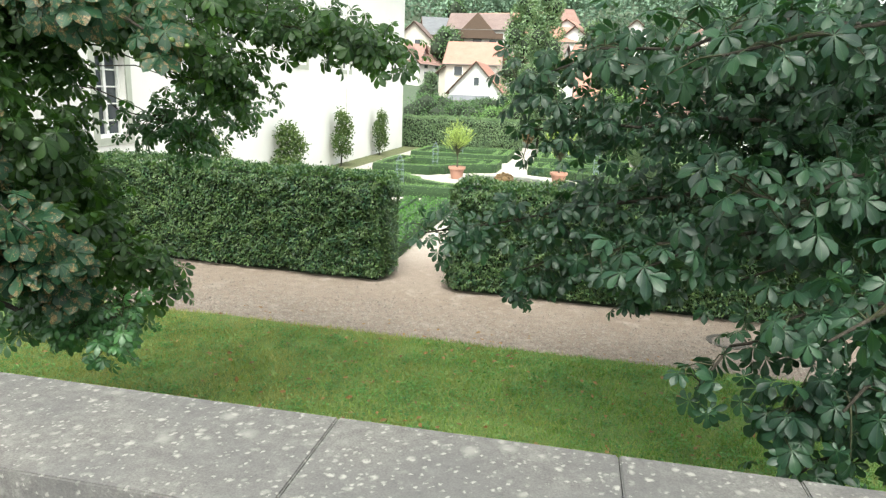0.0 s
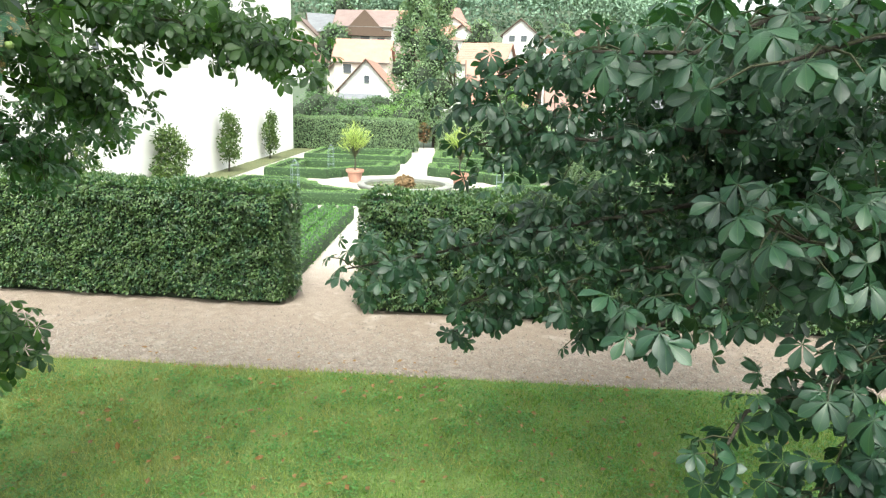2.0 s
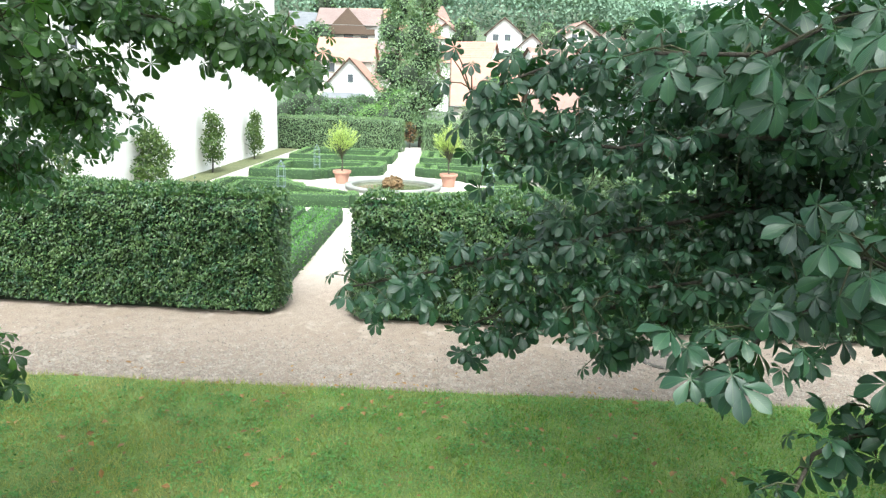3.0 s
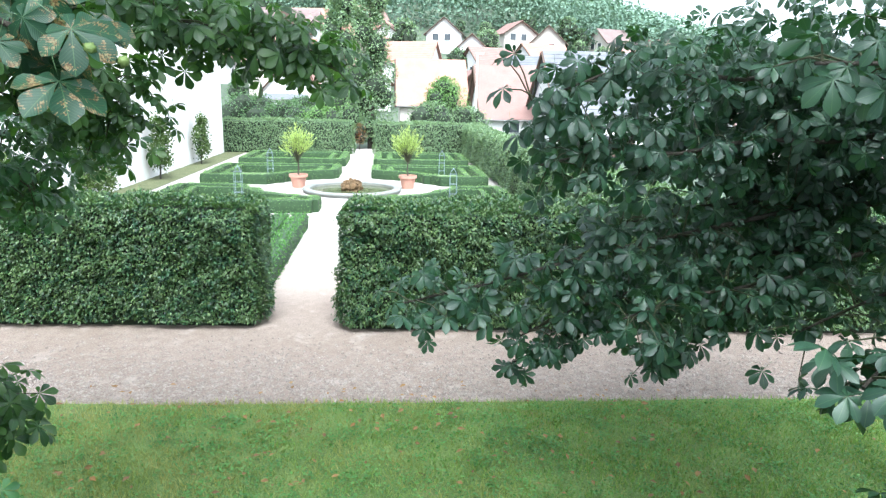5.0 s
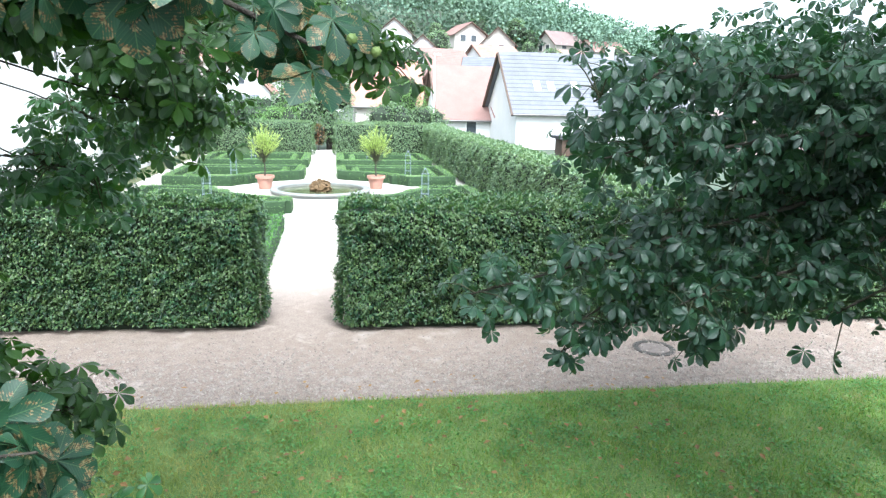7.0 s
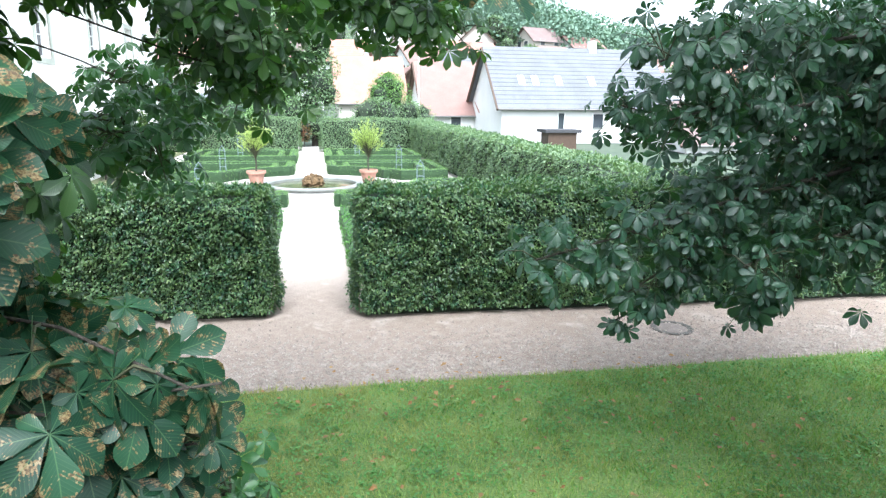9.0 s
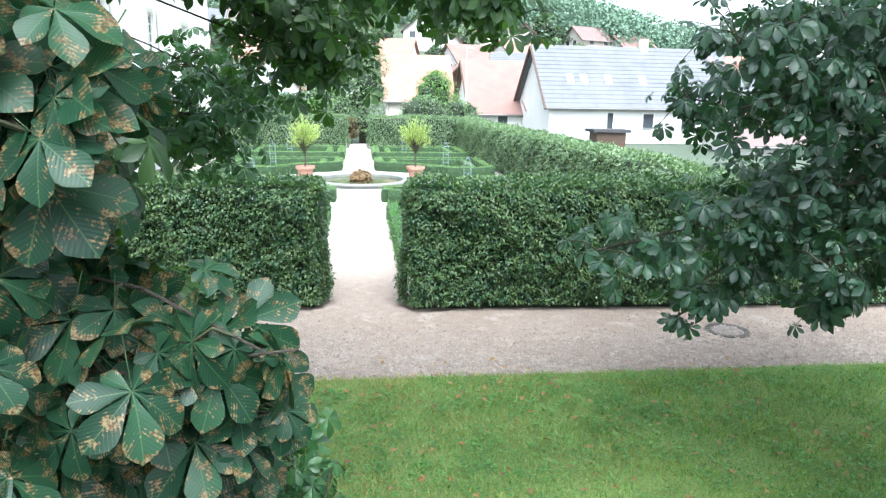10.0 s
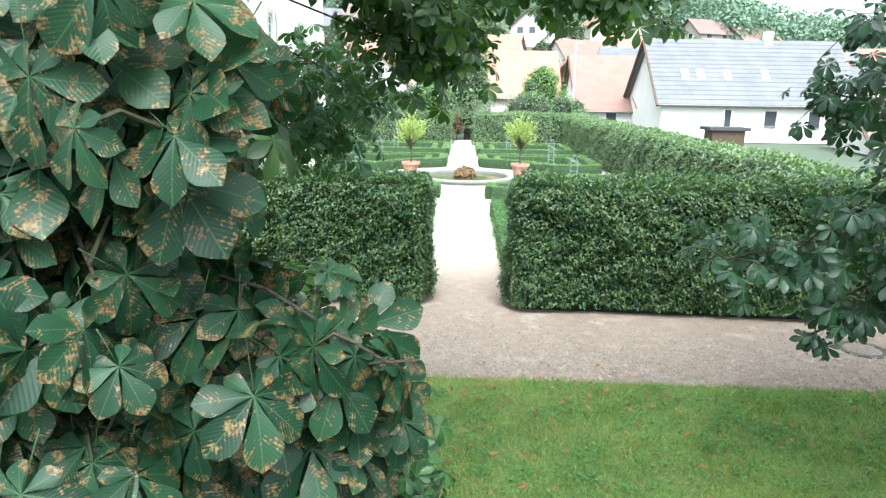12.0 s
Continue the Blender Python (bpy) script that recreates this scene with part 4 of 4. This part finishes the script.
def hill_wood():
    r = np.random.default_rng(12)
    places, ds = [], []
    for i in range(950):
        x, y = r.uniform(-60, 190), r.uniform(157, 250)
        z, rad = rise(x, y), r.uniform(3, 5.5)
        n = 190
        d = unit(r.normal(0, 1, (n, 3)) * (1, 1, 1.2) + (0, -0.4, 0.5))
        places.append(np.array([x, y, z + rad * 1.1]) + d * rad * (1, 1, 1.35))
        ds.append(d)
    p, d = np.concatenate(places), np.concatenate(ds)
    n = len(p)
    return scatter(TUFT, p, r.normal(0, 1, (n, 3)), d + r.normal(0, 0.45, (n, 3)), r.uniform(0.6, 1.15, n))


tagged(part("hillside_wood", hill_wood(), HAZED_WOOD_LEAF), "hazy green wood on the far hillside", "forest", kind="stuff")

# ---- horse chestnuts ----
class Tree:
    """A horse chestnut that grows bough by bough, with a wide high crown above."""

    def __init__(self, x, y, lean, label, seed, leaf):
        self.ob = thing("chestnut_tree", pose(x, y, 0), label, "tree", "horse chestnuts by the wall")
        self.base, self.r = Vector((x, y, 0)), np.random.default_rng(seed)
        self.leaf = leaf
        self.rows = {False: [], True: [], 2: []}
        part("trunk", tube([(0, 0, -0.1), (0.05, 0.03, 1.2), (0.1 * lean, 0.1, 2.6), (0.3 * lean, 0.1, 4.5), (0.5 * lean, 0, 7.5), (0.4 * lean, 0, 10)], [0.36, 0.29, 0.25, 0.2, 0.12, 0.04], 12), BARK, self.ob, smooth=True)
        self.twigs = bmesh.new()

    def bough(self, start, tip, spread, leaves, size=0.22, sick=False, droop=0.12, thick=0.03, face=(0, -0.3, 0.8), begin=0.25):
        """A limb from start to tip with leaves on side twigs all round it, thickest towards the tip."""
        a, b = Vector(start) - self.base, Vector(tip) - self.base
        pts = [a.lerp(b, i / 8) + Vector((0, 0, math.sin(math.pi * i / 8) * droop)) + Vector(self.r.normal(0, 0.045, 3)) for i in range(9)]
        part("limb", tube(pts, [thick * (1 - 0.85 * i / 8) + 0.003 for i in range(9)], 7), BARK, self.ob, smooth=True)
        for i in range(leaves):
            t = self.r.uniform(begin, 1.0)
            k = min(int(t * 8), 7)
            p = pts[k].lerp(pts[k + 1], t * 8 - k)
            off = Vector(unit(self.r.normal(0, 1, 3) * (1, 1, 0.8)))
            q = p + off * (spread * self.r.uniform(0.1, 1.0) ** 0.6)
            if i % 4 == 0:
                tube([p, (p + q) / 2 + Vector((0, 0, 0.03)), q], [0.006, 0.005, 0.003], 4, self.twigs)
            self.rows[sick].append((q, off, size * self.r.uniform(0.65, 1.2), face))

    def mass(self, centre, radii, leaves, size=0.22, face=(0, -0.2, 0.9)):
        """The leafy inside of the crown."""
        c = Vector(centre) - self.base
        for i in range(leaves):
            off = Vector(unit(self.r.normal(0, 1, 3)))
            q = c + Vector([o * r for o, r in zip(off, radii)]) * self.r.uniform(0.2, 1.0) ** 0.5
            self.rows[False].append((q, off, size * self.r.uniform(0.65, 1.2), face))

    def high_crown(self, centre, radii, leaves):
        """The roof of the crown, well above the terrace: clumps of leaves on spreading limbs, with gaps."""
        c = Vector(centre) - self.base
        places, outs = [], []
        for i in range(leaves // 30):
            off = Vector(unit(self.r.normal(0, 1, 3)))
            q = c + Vector([o * r for o, r in zip(off, radii)]) * self.r.uniform(0.3, 1.0) ** 0.5
            if i % 6 == 0:
                part("limb", tube([c + Vector((0, 0, -1.0)), (c + q) / 2 + Vector((0, 0, 0.2)), q], [0.09, 0.05, 0.012], 6), BARK, self.ob)
            places.append(np.array(q) + self.r.normal(0, 0.42, (30, 3)))
            outs.append(np.tile(np.array(off), (30, 1)))
        p, o = np.concatenate(places), np.concatenate(outs)
        n = len(p)
        tagged(part("crown", scatter(HIGH_LEAF, p, o + self.r.normal(0, 0.5, (n, 3)) + (0, 0, -0.4), self.r.normal(0, 0.35, (n, 3)) + (0, 0, 1), self.r.uniform(0.26, 0.42, n)), CHESTNUT_HIGH, self.ob), kind="stuff")

    def finish(self):
        tagged(part("twig_growth", self.twigs, TWIG, self.ob), kind="stuff")
        for sick, rows in self.rows.items():
            if rows:
                n = len(rows)
                p, out, face = (np.array([r[i] for r in rows], float) for i in (0, 1, 3))
                out = unit(out)
                up = face + out * 0.3 + self.r.normal(0, 0.42, (n, 3))
                ahead = unit(out * (1, 1, 0.3)) * 0.8 + self.r.normal(0, 0.4, (n, 3)) + (0, 0, -0.75 if sick is True else -0.6)
                leaf = CHESTNUT_LEAF if sick is True else HANGING_LEAF
                crown = part("crown", scatter(leaf, p, ahead, up, np.array([r[2] for r in rows])), (self.leaf, CHESTNUT_SICK, CHESTNUT_FRESH_LIT)[int(sick)], self.ob, ("", "large hand-shaped leaves with tan and brown blotches", "fresh light green leaves")[int(sick)], smooth=True)
                mark_leaflets(crown, leaf)
                tagged(crown, kind="stuff")


# Fresh leaves low down; overhead the light tone paints backlight.
CHESTNUT_FRESH_LIT = chestnut_material("fresh_and_backlit_chestnut_leaf", [(0.02, 0.08, 0.028), (0.034, 0.115, 0.035), (0.06, 0.16, 0.045)])
CONKER = surface("conker_husk", (0.09, 0.15, 0.035), (0.16, 0.22, 0.055), 20, 90, 0.6)
CHESTNUT_HIGH = foliage("high_chestnut_leaf", [(0.02, 0.06, 0.025), (0.03, 0.085, 0.03), (0.045, 0.12, 0.04)], 0.4, 0.2)

right = Tree(7.2, -5.4, -1, "horse chestnut with dark glossy hand-shaped leaves over the lawn", 31, CHESTNUT)
B = right.bough
B((7, -5.4, 3.2), (1.65, -6.1, 2.55), 0.36, 272, 0.21)
B((6, -5.5, 3.0), (2.6, -5.8, 2.1), 0.3, 230, 0.21)
B((5, -5.6, 2.5), (2.45, -5.75, 1.85), 0.16, 26, 0.22, begin=0.7)
B((5, -5.6, 2.4), (3.6, -5.9, 1.85), 0.22, 60, 0.25, begin=0.4)
B((7, -5.4, 3.6), (2.95, -4.5, 3.55), 0.4, 330, 0.21)
B((7, -5.8, 4.2), (2.45, -6.3, 3.98), 0.38, 245, 0.21)
B((7, -5.8, 3.8), (2.5, -6.35, 3.5), 0.38, 245, 0.21)
B((7, -5.0, 4.4), (3.25, -4.5, 4.15), 0.45, 300, 0.21)
B((7, -5.4, 2.8), (3.2, -6.4, 2.5), 0.38, 207, 0.21)
B((7, -5.2, 3.2), (3.3, -5.2, 2.9), 0.55, 260, 0.21)
B((7.2, -4.5, 3.2), (4.2, -4.0, 2.4), 0.6, 178, 0.21)
B((7.2, -5.4, 4.0), (4.0, -5.2, 3.9), 0.6, 285, 0.21)
B((7.2, -6.2, 3.0), (4.6, -6.4, 2.3), 0.55, 175, 0.21)
B((7.2, -7.0, 4.4), (3.1, -8.3, 4.15), 0.33, 167, 0.21)
B((7.2, -7.2, 4.5), (3.65, -8.9, 4.1), 0.33, 147, 0.21)
B((7.2, -6.8, 3.8), (3.45, -8.4, 2.8), 0.3, 147, 0.21)
B((6.4, -7.2, 2.8), (3.85, -8.3, 2.15), 0.22, 70, 0.21)
B((6.4, -7.6, 3.4), (4.0, -8.5, 3.3), 0.4, 219, 0.21)
B((6.4, -7.8, 3.2), (4.15, -9.45, 2.85), 0.26, 70, 0.21)
B((6.4, -7.4, 2.8), (4.5, -8.9, 2.3), 0.3, 89, 0.21)
B((7.2, -7.0, 3.4), (4.8, -7.6, 3.2), 0.6, 336, 0.21)
right.mass((5.8, -4.4, 3.7), (1.9, 1.3, 1.4), 620, 0.21)
right.mass((5.6, -6.6, 4.4), (1.7, 1.6, 1.0), 460, 0.21)
B((6.4, -7.6, 2.7), (4.25, -8.5, 2.6), 0.3, 150, 0.22)
B((6.4, -7.8, 2.2), (4.3, -8.45, 1.95), 0.32, 170, 0.22)
B((6.4, -7.6, 1.9), (4.6, -8.2, 1.5), 0.3, 120, 0.22)
right.mass((5.0, -5.4, 3.8), (1.1, 0.9, 0.8), 260, 0.21)
right.high_crown((6.2, -7.6, 8.4), (5.6, 6.0, 3.0), 4800)
right.finish()

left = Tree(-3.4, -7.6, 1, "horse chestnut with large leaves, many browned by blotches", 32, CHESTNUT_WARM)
B = left.bough
NEAR = (0.25, -0.65, 0.6)
# boughs that hang low beside the lawn
B((-3.2, -7.6, 3.0), (-0.9, -6.6, 1.9), 0.38, 340)
B((-3.2, -7.4, 2.6), (-1.6, -6.3, 1.5), 0.45, 300)
B((-3.2, -7.6, 3.4), (-1.8, -6.4, 2.7), 0.5, 380)
B((-3.2, -7.8, 3.4), (-1.0, -8.1, 3.3), 0.38, 300)
B((-3.2, -7.8, 2.8), (-0.95, -8.1, 2.7), 0.38, 300)
# boughs overhead
B((-3.2, -7.4, 4.8), (-0.05, -6.3, 3.98), 0.34, 320, 0.2, thick=0.009, begin=0.35)
B((-3.2, -7.4, 5.0), (1.2, -5.6, 4.1), 0.34, 300, 0.21, thick=0.009, begin=0.55)
# this bough and the next take the lighter leaf to look lit through
B((-3.2, -7.0, 4.4), (-0.9, -4.95, 3.5), 0.4, 160, 0.16, 2, thick=0.008, begin=0.8)
B((-3.2, -7.0, 4.2), (-0.95, -6.1, 3.35), 0.4, 130, 0.16, 2, thick=0.008, begin=0.85)
B((-3.2, -7.2, 5.0), (1.0, -4.7, 4.3), 0.34, 225, 0.21, thick=0.009, begin=0.55)
B((-3.2, -7.2, 4.3), (-1.15, -5.5, 3.15), 0.26, 70, 0.19, thick=0.009, begin=0.85)
B((-3.2, -7.6, 4.8), (-0.1, -7.2, 4.2), 0.42, 400, 0.2, thick=0.009, begin=0.35)
B((-3.2, -7.6, 4.6), (-0.2, -6.28, 3.75), 0.38, 130, 0.16, thick=0.008, begin=0.88)
B((-3.2, -7.8, 4.8), (0.65, -8.7, 4.1), 0.2, 90, 0.24, True, face=NEAR)
B((-3.2, -7.6, 4.6), (-1.6, -7.05, 4.15), 0.45, 240, 0.24)
B((-3.2, -8.0, 4.6), (0.3, -8.95, 4.12), 0.16, 40, 0.25, True, face=NEAR, begin=0.8)
B((-3.2, -8.0, 4.0), (-1.2, -8.25, 3.75), 0.26, 160, 0.24, begin=0.6)
# blotched leaves close to the wall
for tip, spread, n in (((-0.85, -9.2, 3.68), 0.22, 55), ((-0.6, -9.05, 3.58), 0.16, 28), ((-0.75, -9.15, 3.5), 0.22, 55), ((-0.56, -9.12, 3.42), 0.1, 12), ((-0.86, -9.12, 3.25), 0.24, 60), ((-0.82, -8.84, 3.15), 0.25, 60),
                       ((-0.95, -9.05, 3.02), 0.24, 60), ((-0.68, -8.67, 2.84), 0.22, 50), ((-0.9, -8.83, 2.78), 0.26, 60), ((-0.44, -8.58, 2.74), 0.16, 32),
                       ((-0.97, -9.05, 2.72), 0.25, 60), ((-0.6, -8.72, 2.58), 0.25, 60), ((-0.44, -8.4, 2.42), 0.2, 45), ((-0.86, -8.95, 2.5), 0.26, 60), ((-0.24, -8.86, 2.84), 0.11, 18), ((-0.4, -8.9, 2.96), 0.13, 20), ((-0.3, -8.74, 2.62), 0.15, 26), ((-0.62, -8.98, 2.9), 0.2, 40)):
    B((-2.6, -8.0, tip[2] + 0.1), (tip[0] + 0.04, tip[1], tip[2]), spread, int(n * 0.8), 0.28, True, 0.1, 0.009, NEAR, 0.72)
B((-2.6, -7.9, 2.2), (-0.35, -8.1, 2.0), 0.3, 190, 0.14, 2, face=NEAR, begin=0.55)
B((-2.6, -7.9, 2.0), (-0.15, -8.3, 1.95), 0.26, 130, 0.14, 2, face=NEAR, begin=0.7)
B((-3.0, -7.4, 1.6), (-1.5, -6.9, 1.4), 0.36, 130, 0.2, 2, face=NEAR, begin=0.5)
left.mass((-1.75, -7.2, 3.4), (0.55, 0.6, 1.2), 420)
left.mass((-0.75, -7.4, 4.45), (0.55, 0.5, 0.28), 260, 0.2)
for x, y, z in ((0.72, -8.84, 4.08), (0.79, -8.8, 4.05), (0.66, -8.78, 4.1)):
    fruit = bmesh.new()
    bmesh.ops.create_icosphere(fruit, subdivisions=3, radius=0.015)
    for k, v in enumerate(fruit.verts):
        v.co = v.co * (1.25 if k % 7 == 0 else 1.0) + Vector((x, y, z)) - left.base
    part("fruit", fruit, CONKER, left.ob, "spiky yellow-green chestnut fruit", smooth=True)
left.high_crown((-2.6, -8.6, 8.6), (5.4, 6.0, 3.0), 4800)
left.finish()


# ---- lawn and gravel in detail ----
def grass():
    r = np.random.default_rng(40)
    n = 190000
    x, y = r.uniform(-5.5, 9.5, n), r.uniform(-8.6, -2.68, n)
    p = np.stack([x, y - 0.02 * x + r.normal(0, 0.025, n), np.full(n, 0.0)], -1)
    lean = r.normal(0, 0.55, (n, 3)) + (0, 0, 1)
    return scatter(BLADE, p, lean, r.normal(0, 1, (n, 3)), r.uniform(0.05, 0.11, n))


tagged(part("grass", grass(), GRASS), "short mown grass blades", "grass", kind="stuff")


def clover():
    r = np.random.default_rng(43)
    n = 1500
    cx, cy, wide = r.uniform(-4.5, 9.0, n), r.uniform(-8.4, -2.9, n), r.uniform(0.04, 0.22, n)
    k = r.integers(0, n, 34000)
    m = len(k)
    x, y = cx[k] + r.normal(0, 1, m) * wide[k], cy[k] + r.normal(0, 1, m) * wide[k]
    keep = y + 0.02 * x < -2.78
    p = np.stack([x, y, r.uniform(0.05, 0.085, m)], -1)[keep]
    m = len(p)
    return scatter(TUFT, p, r.normal(0, 1, (m, 3)) * (1, 1, 0.25), r.normal(0, 0.35, (m, 3)) + (0, 0, 1), r.uniform(0.022, 0.05, m))


tagged(part("clover", clover(), CLOVER), "small dark green clover patches in the lawn", "clover", kind="stuff")


def fallen_leaves():
    r = np.random.default_rng(41)
    n = 480
    x, y = np.clip(r.normal(1.2, 3.0, n), -6, 9), r.uniform(-8.2, -2.2, n)
    p = np.stack([x, y, np.full(n, 0.112)], -1)
    return scatter(SIMPLE_LEAF, p, r.normal(0, 1, (n, 3)) * (1, 1, 0.15), r.normal(0, 0.3, (n, 3)) + (0, 0, 1), r.uniform(0.045, 0.105, n))


tagged(part("fallen_leaves", fallen_leaves(), DRY_LEAF), "dry orange-brown leaves scattered on the lawn", "leaves", kind="stuff")


def chips():
    r = np.random.default_rng(42)
    n = 14000
    x = r.uniform(-6, 11, n)
    y = -2.68 - 0.02 * x + np.abs(r.normal(0, 0.95, n))
    p = np.stack([x, y, np.full(n, 0.006)], -1)
    stone = ([(-0.5, -0.4, 0), (0.45, -0.5, 0), (0.5, 0.4, 0), (-0.4, 0.5, 0), (-0.1, 0.05, 0.45), (0.2, -0.1, 0.4)], [(0, 1, 5, 4), (1, 2, 5), (2, 3, 4, 5), (3, 0, 4)])
    return scatter(stone, p, r.normal(0, 1, (n, 3)) * (1, 1, 0.1), np.tile((0, 0, 1.0), (n, 1)), r.uniform(0.014, 0.045, n))


tagged(part("gravel_chips", chips(), STONE_CHIP), "loose pale and reddish stone chips on the path", "gravel", kind="stuff")
